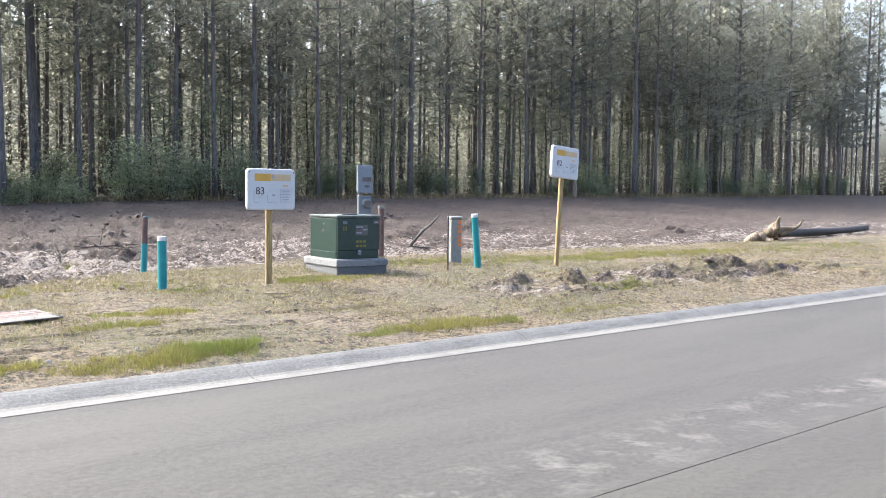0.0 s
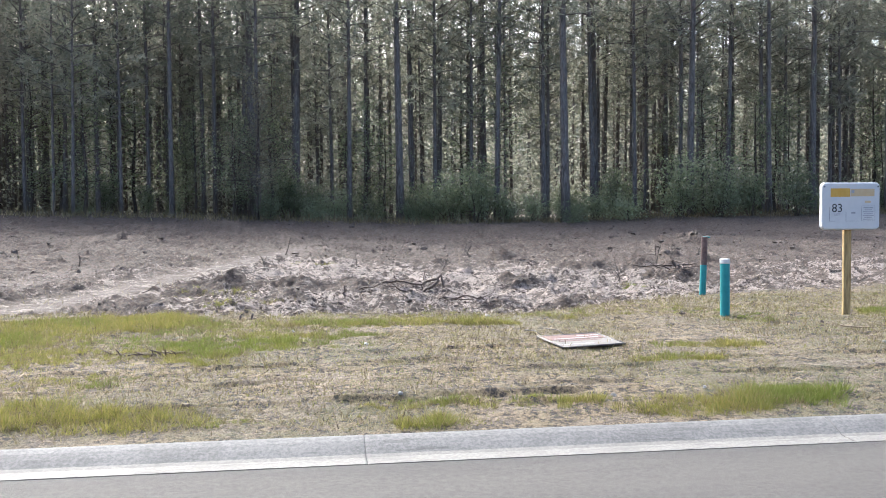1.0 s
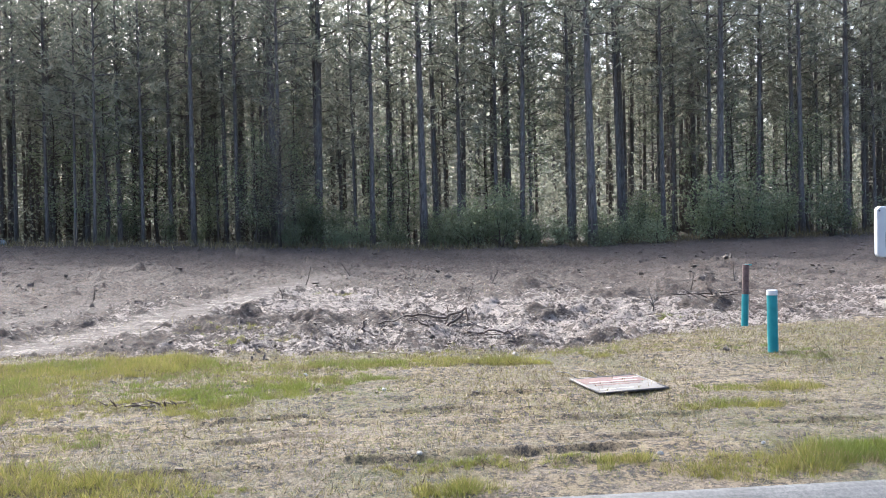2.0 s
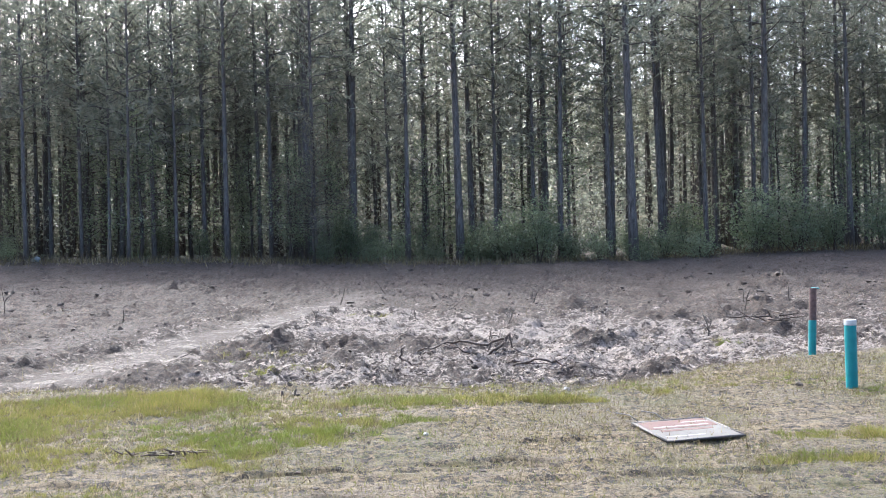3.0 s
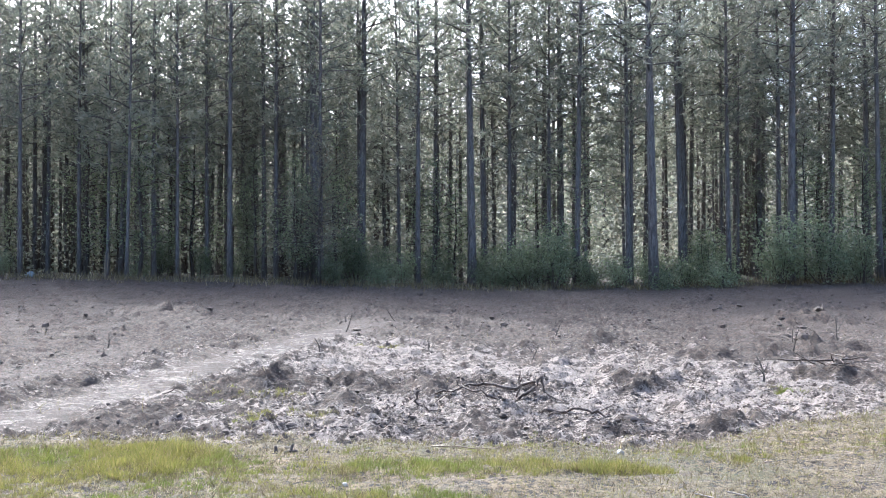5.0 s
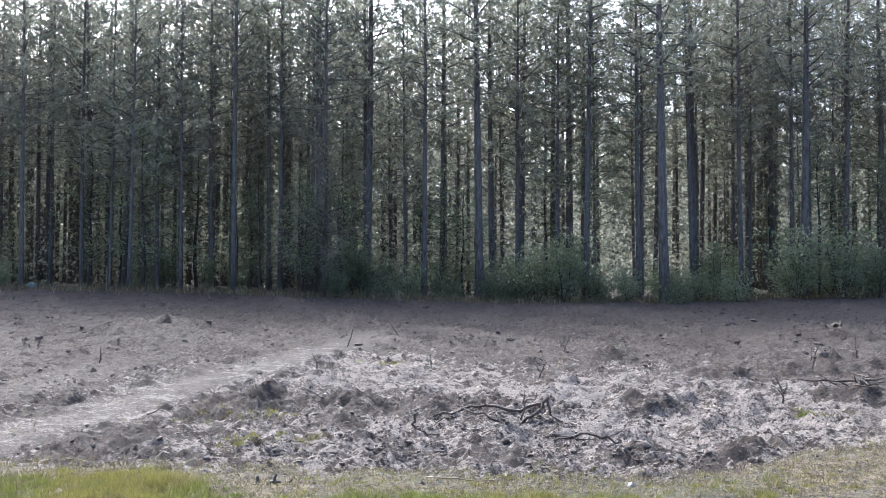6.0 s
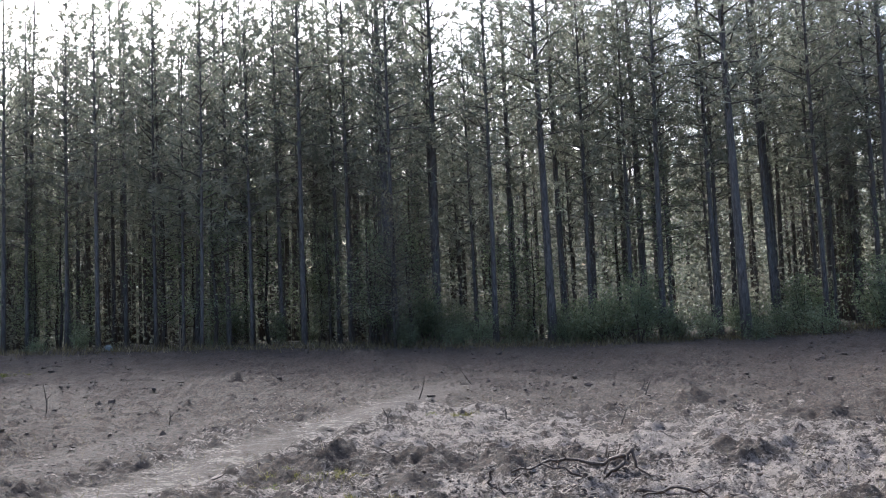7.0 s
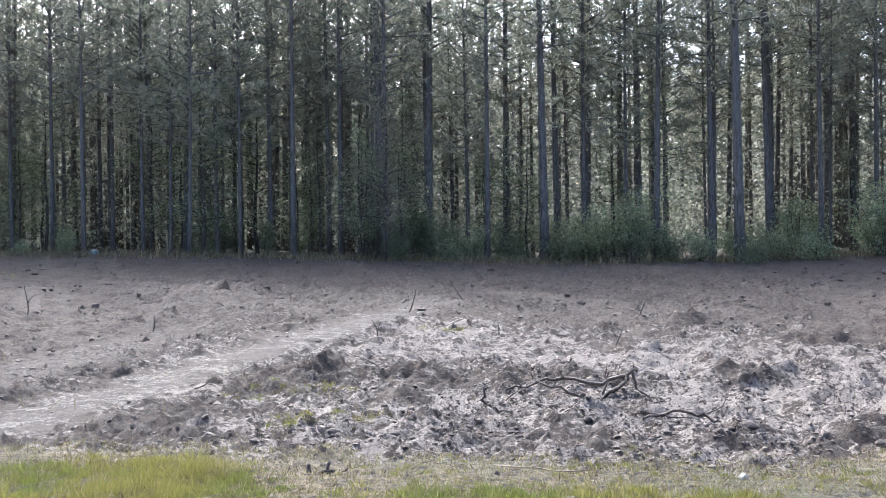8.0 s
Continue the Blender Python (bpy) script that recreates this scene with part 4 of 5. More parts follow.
def build_transformer():
    at = on_ground(7.69, 13.36, -6.0)
    pad = thing("transformer_pad", at, "raised grey concrete pad with a chamfered top edge", "concrete pad")
    bm = boxed(-0.425, 0.425, -0.515, 0.515, -0.12, 0.245, 0.014, segments=2)
    part("plinth", bm, PAD_CONCRETE, pad)
    part("rim", boxed(-0.44, 0.44, -0.53, 0.53, 0.135, 0.232, 0.010), concrete_material("pad_rim", (0.13, 0.13, 0.13), (0.20, 0.20, 0.195), (0.11, 0.11, 0.11)), pad, "paler cast rim")
    body = thing("transformer", at @ pose(-0.005, 0.02, 0.245), "dark green steel pad-mounted transformer cabinet with stickers", "transformer")
    w, d = 0.363, 0.44
    part("tank", boxed(-w, w, -d + 0.03, d, 0.0, 0.60, 0.012), GREEN_STEEL, body)
    part("lid", boxed(-w - 0.012, w + 0.012, -d - 0.012, d + 0.012, 0.604, 0.645, 0.012), GREEN_SUNLIT, body, "overhanging green lid coloured paler as if sunlit")
    part("lid_hinge", boxed(-0.20, 0.05, -d + 0.13, -d + 0.16, 0.646, 0.660, 0.004), GREEN_STEEL, body)
    part("front_panel", boxed(-w + 0.004, w - 0.004, -d, -d + 0.028, 0.125, 0.60, 0.006), GREEN_STEEL, body, "smooth dark green hinged front panel")
    part("sill", boxed(-w + 0.004, w - 0.03, -d + 0.008, -d + 0.028, 0.0, 0.118, 0.004), GREEN_STEEL, body)
    part("side_rail", boxed(-w - 0.008, -w - 0.0005, -d + 0.06, d - 0.05, 0.0, 0.10, 0.002), GREEN_STEEL, body)
    part("padlock", boxed(-0.03, 0.03, -d - 0.03, -d + 0.002, 0.055, 0.13, 0.012), GREY_STEEL, body, "small grey steel padlock")
    f = -d
    part("warning_label", boxed(-0.06, 0.15, f - 0.003, f + 0.001, 0.345, 0.50), PANEL_WHITE, body, "white paper warning label")
    for z0, x0, x1, mat in ((0.462, -0.05, 0.06, GREY_INK), (0.375, -0.05, 0.04, GREY_INK), (0.42, 0.07, 0.14, GREY_INK), (0.435, -0.05, 0.03, RED_PRINT)):
        part("text_bar", boxed(x0, x1, f - 0.0045, f - 0.0031, z0, z0 + 0.016), mat, body)
    part("corner_label", boxed(0.25, 0.34, f - 0.003, f + 0.001, 0.51, 0.57), PANEL_WHITE, body, "small white corner sticker")
    part("text_bar", boxed(0.265, 0.325, f - 0.0045, f - 0.0031, 0.53, 0.545), GREY_INK, body)
    for z0 in (0.17, 0.235):
        for x0 in (-0.05, 0.01, 0.07):
            part("stencil_bar", boxed(x0, x0 + 0.045, f - 0.003, f + 0.001, z0, z0 + 0.035), YELLOW_INK, body)
    part("small_label", boxed(-0.27, -0.20, f - 0.003, f + 0.001, 0.515, 0.56), GREY_STEEL, body)
    part("stencil_bar", boxed(-0.265, -0.248, f - 0.003, f + 0.001, 0.42, 0.48), YELLOW_INK, body)
    part("stencil_bar", boxed(-0.225, -0.208, f - 0.003, f + 0.001, 0.42, 0.48), YELLOW_INK, body)
    part("side_label", boxed(-w - 0.003, -w + 0.001, -0.02, 0.05, 0.385, 0.425), PANEL_WHITE, body)
    part("side_bolt", boxed(-w - 0.006, -w + 0.001, -0.03, 0.0, 0.50, 0.515, 0.002), GREY_STEEL, body)


build_transformer()


def build_meter():
    """Electric service post: a disconnect box above a round meter in its can."""
    post = thing("meter_post", on_ground(9.21, 15.0, -24.0, 0.05), "grey steel electric meter and disconnect box on a post", "electric meter")
    part("pole", boxed(-0.05, 0.05, 0.0, 0.10, -0.2, 1.30, 0.004), LUMBER, post)
    bm = boxed(-0.13, 0.13, -0.15, 0.0, 1.285, 1.755, 0.008)
    for v in bm.verts:
        if v.co.y < -0.07 and v.co.z > 1.6:
            v.co.y += 0.045
    upper = part("disconnect_box", bm, GREY_STEEL, post)
    part("cover_lip", boxed(-0.135, 0.135, -0.165, -0.151, 1.262, 1.30, 0.004), GREY_STEEL, upper)
    part("box_label", boxed(-0.05, 0.10, -0.154, -0.149, 1.47, 1.54), PANEL_WHITE, upper, "white printed label")
    part("box_latch", boxed(-0.01, 0.07, -0.16, -0.149, 1.375, 1.40, 0.003), PANEL_WHITE, upper)
    can = part("meter_can", boxed(-0.115, 0.115, -0.12, 0.0, 0.80, 1.225, 0.008), GREY_STEEL, post)
    ring = part("meter_ring", rod(0.088, 0.080, 0.0, 0.05, 28, round_by=0.006), GREY_STEEL, can)
    ring.matrix_basis = pose(0.03, -0.12, 1.08, 90, 0, 0)
    dial = part("meter_dial", rod(0.068, 0.060, 0.0, 0.03, 28, round_by=0.004), PANEL_WHITE, can, "pale meter face under its cover")
    dial.matrix_basis = pose(0.03, -0.171, 1.08, 90, 0, 0)
    part("conduit", rod(0.03, 0.03, 1.215, 1.295, 16, -0.08, -0.06), GREY_STEEL, post)


build_meter()


def build_pedestal():
    ped = thing("telecom_pedestal", on_ground(10.25, 13.75, -20.0), "grey plastic telecom pedestal with an orange printed strip", "pedestal")
    part("shell", boxed(-0.10, 0.10, -0.10, 0.10, -0.1, 0.76, 0.02, segments=3), PED_GREY, ped)
    part("cover", boxed(-0.108, 0.108, -0.108, 0.108, 0.765, 0.815, 0.018, segments=3), PED_GREY, ped)
    for k in range(5):
        part("orange_mark", boxed(0.025, 0.085, -0.104, -0.099, 0.30 + k * 0.075, 0.30 + k * 0.075 + (0.055 if k != 2 else 0.035)), ORANGE, ped)
    part("orange_mark", boxed(0.035, 0.085, -0.104, -0.099, 0.68, 0.75), ORANGE, ped)
    stake = thing("steel_stake", on_ground(9.1, 12.6), "thin dark steel stake standing upright in the verge", "stake")
    bm = rod(0.014, 0.012, -0.2, 0.84, 10)
    part("shaft", bm, DARK_STEEL, stake)


build_pedestal()


# ---- fallen sign ----
def build_fallen_sign():
    z = ground_z(2.17, 10.83)
    sign = thing("fallen_sign", pose(2.17, 10.83, z + 0.022, 1.0, -1.0, 6.0), "weathered red and white yard sign lying flat beside its wire frame", "sign")
    panel = part("panel", boxed(-0.29, 0.29, -0.315, 0.315, -0.004, 0.004), PANEL_WHITE, sign)
    part("red_band", boxed(-0.275, 0.275, 0.04, 0.295, 0.0045, 0.0062), RED_PRINT, panel, "faded red upper band")
    for k, (x0, x1) in enumerate(((-0.22, 0.22), (0.05, 0.27))):
        part("text_bar", boxed(x0, x1, 0.085 + 0.11 * k, 0.105 + 0.11 * k, 0.0063, 0.0072), GREY_INK, panel)
    part("text_bar", boxed(-0.22, 0.20, -0.05, 0.0, 0.0045, 0.0058), RED_PRINT, panel)
    part("text_bar", boxed(-0.26, 0.05, -0.22, -0.20, 0.0045, 0.0058), GREY_INK, panel)
    for a, b in (((-0.303, -0.33), (0.303, -0.33)), ((0.303, -0.33), (0.303, 0.33)), ((0.303, 0.33), (-0.303, 0.33)), ((-0.303, 0.33), (-0.303, -0.33))):
        part("frame_bar", mesh_of("frame_bar", *tube([(*a, 0.0), (*b, 0.0)], [0.010, 0.010], 8), True), DARK_STEEL, sign)
    for x0 in (-0.24, -0.02):
        pts = [(x0, 0.33, 0.0), (x0 - 0.02, 0.50, 0.03), (x0 - 0.07, 0.66, 0.02)]
        part("frame_leg", mesh_of("frame_leg", *tube(pts, [0.005] * 3, 8), True), DARK_STEEL, sign)


build_fallen_sign()


# ---- dead wood ----
def branch(name, x, y, pieces, mat, label, category, group="", turn=0.0):
    """A piece of dead wood: each limb is a part, given by start, way, length and two radii."""
    ob = thing(name, on_ground(x, y, turn), label, category, group)
    for start, way, length, r0, r1, wander in pieces:
        limb, _ = crooked(start, way, length, r0, r1, 7, wander, 8, 0.22)
        part("limb", mesh_of("limb", *limb, True), mat, ob)
    return ob


def bent_wood(name, x, y, lines, mat, label, category):
    """Dead wood whose limbs follow their own bends: points, then first and last radius."""
    ob = thing(name, on_ground(x, y), label, category)
    for pts, r0, r1 in lines:
        fine = []
        for (p, q) in zip(pts[:-1], pts[1:]):
            for f in (0.0, 0.33, 0.66):
                fine.append(Vector(p).lerp(Vector(q), f) + Vector(rng.normal(0, 0.014, 3)))
        fine.append(Vector(pts[-1]))
        n = len(fine) - 1
        part("limb", mesh_of("limb", *tube(fine, [0.64 * (r0 + (r1 - r0) * k / n) for k in range(n + 1)], 8, 0.35), True), mat, ob)
    return ob


bent_wood("root_stump", 1.23, 15.85, [
    ([(-0.03, 0, -0.02), (0.12, 0.02, 0.10), (0.24, 0.04, 0.19), (0.34, 0.05, 0.30)], 0.036, 0.024), ([(0.06, 0, 0.06), (0.08, 0.02, 0.22), (0.10, 0.02, 0.38)], 0.020, 0.006),
    ([(0.09, 0.02, 0.24), (0.15, 0.03, 0.30), (0.18, 0.03, 0.38)], 0.010, 0.004), ([(0.32, 0.1, 0.26), (0.05, 0.12, 0.18), (-0.3, 0.15, 0.22), (-0.55, 0.2, 0.18), (-0.84, 0.25, 0.10)], 0.030, 0.016),
    ([(-0.52, 0.15, 0.18), (-0.25, 0.05, 0.09), (-0.02, 0, 0.02)], 0.014, 0.020), ([(0.34, 0.05, 0.30), (0.38, 0.05, 0.15), (0.50, 0.05, 0.06), (0.66, 0.05, 0.0)], 0.022, 0.008),
    ([(0, -0.05, 0.03), (-0.12, -0.1, -0.01), (-0.26, -0.2, -0.03)], 0.018, 0.006), ([(-0.3, 0.15, 0.22), (-0.34, 0.12, 0.30), (-0.33, 0.1, 0.36)], 0.010, 0.004),
    ([(-0.55, 0.2, 0.18), (-0.62, 0.2, 0.28)], 0.009, 0.004), ([(0.2, 0.0, 0.12), (0.3, -0.05, 0.05), (0.42, -0.1, 0.0)], 0.014, 0.006), ([(-0.7, 0.2, 0.13), (-0.85, 0.1, 0.04), (-1.0, 0.05, 0.0)], 0.014, 0.006),
    ([(0.22, 0.04, 0.18), (0.20, 0.1, 0.28), (0.24, 0.1, 0.36)], 0.010, 0.004)], ROOTWOOD, "tangled uprooted brown pine roots lying on pale sand", "roots")
bent_wood("fallen_branch", 1.78, 15.03, [
    ([(-0.36, 0.10, 0.02), (-0.12, 0.04, 0.06), (0.12, 0.0, 0.05), (0.27, -0.06, 0.02), (0.34, -0.10, 0.0)], 0.024, 0.014),
    ([(-0.30, 0.0, 0.01), (-0.10, -0.03, 0.03), (0.12, -0.04, 0.02)], 0.014, 0.008), ([(0.20, -0.03, 0.04), (0.36, 0.04, 0.09), (0.44, 0.06, 0.16)], 0.011, 0.005)],
    ROOTWOOD, "brown crooked branch lying half buried in the sand", "branch")
bent_wood("fallen_branch", 0.17, 15.62, [
    ([(0.02, 0, -0.03), (-0.02, 0, 0.10), (0.0, 0.0, 0.19), (0.05, 0.01, 0.26)], 0.026, 0.014), ([(0.0, 0, 0.04), (0.09, -0.03, 0.03), (0.20, -0.08, 0.0)], 0.022, 0.010)],
    ROOTWOOD, "short brown root stub standing out of the soil", "branch")
branch("fallen_branch", 12.2, 17.2, [((-0.15, 0.0, 0.05), (0.9, 0.1, 0.55), 1.1, 0.036, 0.02, 0.08), ((0.0, 0, 0.12), (-0.5, 0.3, 0.45), 0.5, 0.018, 0.008, 0.15), ((-0.2, 0, 0.02), (0.9, 0.3, 0.12), 0.9, 0.022, 0.010, 0.12)],
       DEADWOOD, "bare dead limb propped aslant over the field", "branch", "fallen branches")
branch("fallen_branch", 4.75, 17.3, [((0, 0, -0.05), (0.05, 0, 1.0), 0.5, 0.015, 0.007, 0.12), ((0.0, 0, 0.15), (0.5, 0.2, 0.7), 0.22, 0.009, 0.004, 0.15), ((0.0, 0, 0.1), (-0.4, 0.1, 0.8), 0.2, 0.008, 0.004, 0.15)],
       DEADWOOD, "thin dead stem standing upright in the soil", "branch", "fallen branches")
branch("fallen_branch", 5.85, 17.75, [((0.35 * math.cos(2.3 * k), 0.22 * math.sin(1.9 * k), 0.05 + 0.02 * (k % 3)), (math.cos(1.3 * k), 0.5 * math.sin(1.3 * k), 0.02 + 0.06 * (k % 2)), 0.3 + 0.06 * (k % 4), 0.010 + 0.003 * (k % 3), 0.004, 0.14) for k in range(14)],
       ROOTWOOD, "heap of reddish brown roots on a low soil mound", "branch", "fallen branches")
branch("fallen_branch", -1.85, 10.72, [((0.06 * math.cos(2.4 * k) - 0.16 + 0.035 * k, 0.05 * math.sin(1.7 * k), 0.015), (math.cos(2.1 * k + 0.4), 0.5 * math.sin(2.1 * k), 0.02 + 0.08 * (k % 3)), 0.09 + 0.035 * (k % 4), 0.005 + 0.002 * (k % 3), 0.003, 0.10) for k in range(18)],
       ROOTWOOD, "small dark uprooted twig clump in the grass", "branch", "fallen branches")
branch("fallen_branch", 5.3, 11.2, [((-0.25, 0.08, 0.03), (1.0, -0.38, 0.0), 0.6, 0.009, 0.006, 0.10), ((0.1, -0.03, 0.03), (0.5, 0.1, 0.02), 0.3, 0.007, 0.004, 0.1)],
       PALE_WOOD, "thin pale dry stick lying on the verge", "branch", "fallen branches")
branch("fallen_branch", 0.42, 12.97, [((-0.25, 0.2, 0.03), (0.9, -0.55, 0.0), 0.6, 0.006, 0.004, 0.10)], PALE_WOOD, "thin pale dry stick lying on the verge", "branch", "fallen branches")
branch("fallen_branch", -1.04, 13.28, [((0, 0, -0.02), (0.1, 0, 1), 0.14, 0.016, 0.010, 0.3), ((0.06, 0, -0.02), (0.3, 0.1, 0.8), 0.11, 0.018, 0.009, 0.3), ((0.05, 0.06, -0.02), (-0.4, 0.1, 0.6), 0.15, 0.011, 0.006, 0.3), ((-0.07, 0.02, -0.02), (-0.2, 0.0, 0.9), 0.09, 0.020, 0.012, 0.3), ((0.12, 0.03, -0.02), (0.5, 0.0, 0.5), 0.12, 0.012, 0.006, 0.3)],
       DEADWOOD, "small dark rotten stump among thin grass", "branch", "fallen branches")
branch("fallen_log", 28.3, 16.6, [((-4.2, -0.9, 0.24), (1.0, 0.16, 0.0), 8.5, 0.15, 0.11, 0.006)], DEADWOOD, "long weathered brown log lying at the field's edge", "log")
branch("uprooted_stump", 23.3, 15.3, [((-0.55, 0, 0.10), (1.0, 0.1, 0.12), 0.7, 0.11, 0.17, 0.15), ((-0.5, 0.1, 0.12), (-0.9, 0.2, 0.05), 0.7, 0.14, 0.10, 0.2), ((0.0, 0.05, 0.2), (0.5, 0.1, 0.25), 0.6, 0.15, 0.05, 0.25), ((0.1, 0, 0.25), (0.6, -0.3, 0.3), 0.75, 0.12, 0.04, 0.25),
       ((0.2, 0, 0.2), (0.5, 0.3, -0.15), 0.7, 0.12, 0.04, 0.15), ((0.15, -0.1, 0.3), (0.1, -0.2, 0.7), 0.4, 0.10, 0.03, 0.2), ((0.3, -0.1, 0.2), (0.9, -0.1, 0.1), 0.9, 0.10, 0.03, 0.15)],
       STUMPWOOD, "uprooted tan stump with splayed roots at the field's edge", "stump")
branch("broken_snag", 43.5, 40.2, [((0, 0, -0.1), (0.05, 0, 1), 1.0, 0.16, 0.10, 0.04), ((0.02, 0, 0.8), (0.1, 0, 1), 0.5, 0.09, 0.015, 0.06)], PALE_WOOD, "splintered pale snag at the wood's edge", "stump")
for sx, sy, sh in ((0.6, 20.8, 0.34), (-8.0, 24.5, 0.7), (-0.9, 25.0, 0.5), (3.3, 24.0, 0.45), (6.6, 20.5, 0.5), (-1.2, 20.8, 0.4), (0.2, 27.5, 0.5), (8.4, 22.5, 0.5), (2.2, 20.2, 0.35), (9.5, 18.5, 0.45), (15.0, 19.0, 0.6), (-5.0, 22.4, 0.35)):
    branch("bare_twig", sx, sy, [((0, 0, -0.04), (rng.uniform(-0.3, 0.3), 0, 1), sh, 0.014, 0.005, 0.12), ((0, 0, sh * 0.4), (rng.uniform(-0.6, 0.6), 0.2, 0.8), sh * 0.4, 0.008, 0.004, 0.12)],
           DEADWOOD, "thin bare twig standing in the churned soil", "twig", "bare twigs")
for k in range(46):
    fx, fy = rng.uniform(-9, 17), rng.uniform(15.4, 33)
    a = rng.uniform(0, 6.28)
    branch("loose_stick", fx, fy, [((0, 0, 0.03), (math.cos(a), math.sin(a), rng.uniform(-0.02, 0.15)), rng.uniform(0.2, 0.7), rng.uniform(0.004, 0.009), 0.003, 0.16)],
           DEADWOOD, "brown broken stick lying on the churned soil", "stick", "loose sticks")

# ---- far marks ----
survey = thing("survey_stake", on_ground(-10.3, 41.0), "pale forked survey stake before the dark wood", "stake")
part("shaft", boxed(-0.022, 0.022, -0.02, 0.02, -0.1, 0.95, 0.003), PALE_WOOD, survey)
part("lath", boxed(-0.015, 0.015, -0.032, -0.021, 0.25, 1.0, 0.003, m=pose(0.05, 0, 0, 0, 5, 0)), PALE_WOOD, survey)


def lump(name, x, y, size, mat, label, category, flat=0.7, sink=0.3):
    bm = bmesh.new()
    bmesh.ops.create_icosphere(bm, subdivisions=2, radius=1.0)
    for v in bm.verts:
        k = 1 + 0.35 * noise.noise(v.co * 1.3 + Vector((x, y, 0))) + 0.15 * noise.noise(v.co * 3.1)
        v.co = Vector((v.co.x * size * k, v.co.y * size * 0.8 * k, v.co.z * size * flat * k))
    ob = part(name, bm, mat)
    ob.matrix_basis = pose(x, y, ground_z(x, y) + size * flat * (1 - sink) * 0.6, 0, 0, rng.uniform(0, 360))
    return tagged(ob, label, category)


lump("tarp_bundle", -13.2, 41.6, 0.21, BLUE_STONE, "small pale blue bundle lying before the wood", "bundle", 0.7)
for sx, sy, ss in ((1.70, 12.98, 0.038), (0.2, 11.2, 0.03), (-0.5, 12.0, 0.025), (4.9, 10.3, 0.02), (1.8, 8.75, 0.022), (0.3, 8.9, 0.02), (2.5, 8.8, 0.016)):
    lump("white_stone", sx, sy, ss, STONE, "small white stone lying on the verge", "stone")
for sx, sy, ss in ((0.69, 14.08, 0.06), (1.36, 13.68, 0.055), (-1.1, 14.62, 0.06), (2.4, 13.3, 0.035), (3.9, 12.6, 0.04), (1.0, 14.9, 0.05), (3.0, 13.9, 0.05), (-0.6, 14.6, 0.06), (2.2, 14.45, 0.08), (12.6, 10.2, 0.09), (9.0, 10.1, 0.06)):
    lump("soil_lump", sx, sy, ss, CLOD, "dark brown lump of soil lying loose", "soil lump", 0.55, 0.6)


# ---- loose soil and grass ----
def scatter_clods(name, x, y, sizes, mat, label):
    """Many small angular clods in one body."""
    base = bmesh.new()
    bmesh.ops.create_icosphere(base, subdivisions=1, radius=1.0)
    bv = np.array([tuple(v.co) for v in base.verts])
    bf = np.array([[v.index for v in f.verts] for f in base.faces])
    base.free()
    n = len(x)
    r = sizes[0] + (sizes[1] - sizes[0]) * rng.uniform(0, 1, n) ** 2.6
    flat = np.stack([r * rng.uniform(0.8, 1.3, n), r * rng.uniform(0.6, 1.0, n), r * rng.uniform(0.5, 0.85, n)], 1)
    v = bv[None] * rng.uniform(0.45, 1.35, (n, len(bv), 1)) * flat[:, None]
    a = rng.uniform(0, 6.28, n)[:, None]
    v = np.stack([v[..., 0] * np.cos(a) - v[..., 1] * np.sin(a), v[..., 0] * np.sin(a) + v[..., 1] * np.cos(a), v[..., 2]], -1)
    v = v + np.stack([x, y, base_z(x, y) + relief(x, y) - r * 0.2], 1)[:, None]
    ob = part(name, triangles(name, v[:, bf].reshape(-1, 3, 3)), mat)
    return tagged(ob, label, "soil", kind="stuff")


def in_field(n, seed):
    y = 14.2 + 17 * rng.uniform(0, 1, 4 * n) ** 1.6
    x = rng.uniform(-9, 14, 4 * n) + (y - 14) * rng.uniform(-0.35, 0.45, 4 * n)
    ok = (y > field_edge(x) + rng.normal(0, 0.25, 4 * n)) & (along(x, y, TRACK)[0] > 0.6) & (fractal(x, y, 0.7, 3, seed) > rng.normal(0.08, 0.12, 4 * n))
    return x[ok][:n], y[ok][:n]


def in_patch(n, seed):
    """Places on the torn sand round the roots."""
    x, y = rng.normal(1.6, 2.4, 3 * n), 13.1 + 5.2 * rng.uniform(0, 1, 3 * n) ** 1.3
    ok = (y > field_edge(x) + rng.normal(-0.1, 0.2, 3 * n)) & (fractal(x, y, 1.1, 3, seed) > rng.normal(-0.05, 0.15, 3 * n))
    return x[ok][:n], y[ok][:n]


def in_distance(n):
    y = rng.uniform(21, 40, n)
    return rng.uniform(-0.45, 0.75, n) * y, y


def on_verge(n):
    m = int(n * 0.4)
    return np.concatenate([rng.uniform(6.8, 15.5, m), rng.uniform(-5, 8, n - m)]), np.concatenate([rng.normal(10.2, 0.8, m), rng.uniform(8.5, 14.0, n - m)])


scatter_clods("soil_clods", *in_field(6500, 51), (0.008, 0.040), CLOD, "dark broken soil clods strewn over the cleared field")
scatter_clods("sand_clods", *in_field(4500, 57), (0.009, 0.046), PALE_CLOD, "pale sandy clods strewn over the cleared field")
scatter_clods("fine_clods", *in_patch(6500, 91), (0.007, 0.027), CLOD, "small dark crumbs of soil over pale sand")
scatter_clods("pale_crumbs", *in_patch(4000, 97), (0.007, 0.026), PALE_CLOD, "small pale crumbs of sand and soil")
scatter_clods("far_clods", *in_distance(2200), (0.02, 0.11), CLOD, "dark lumps of soil over the field's far part")
scatter_clods("verge_clods", *on_verge(3000), (0.005, 0.030), CLOD, "brown crumbs of soil on the trodden verge")


def heights(x, y):
    return base_z(x, y) + relief(x, y)


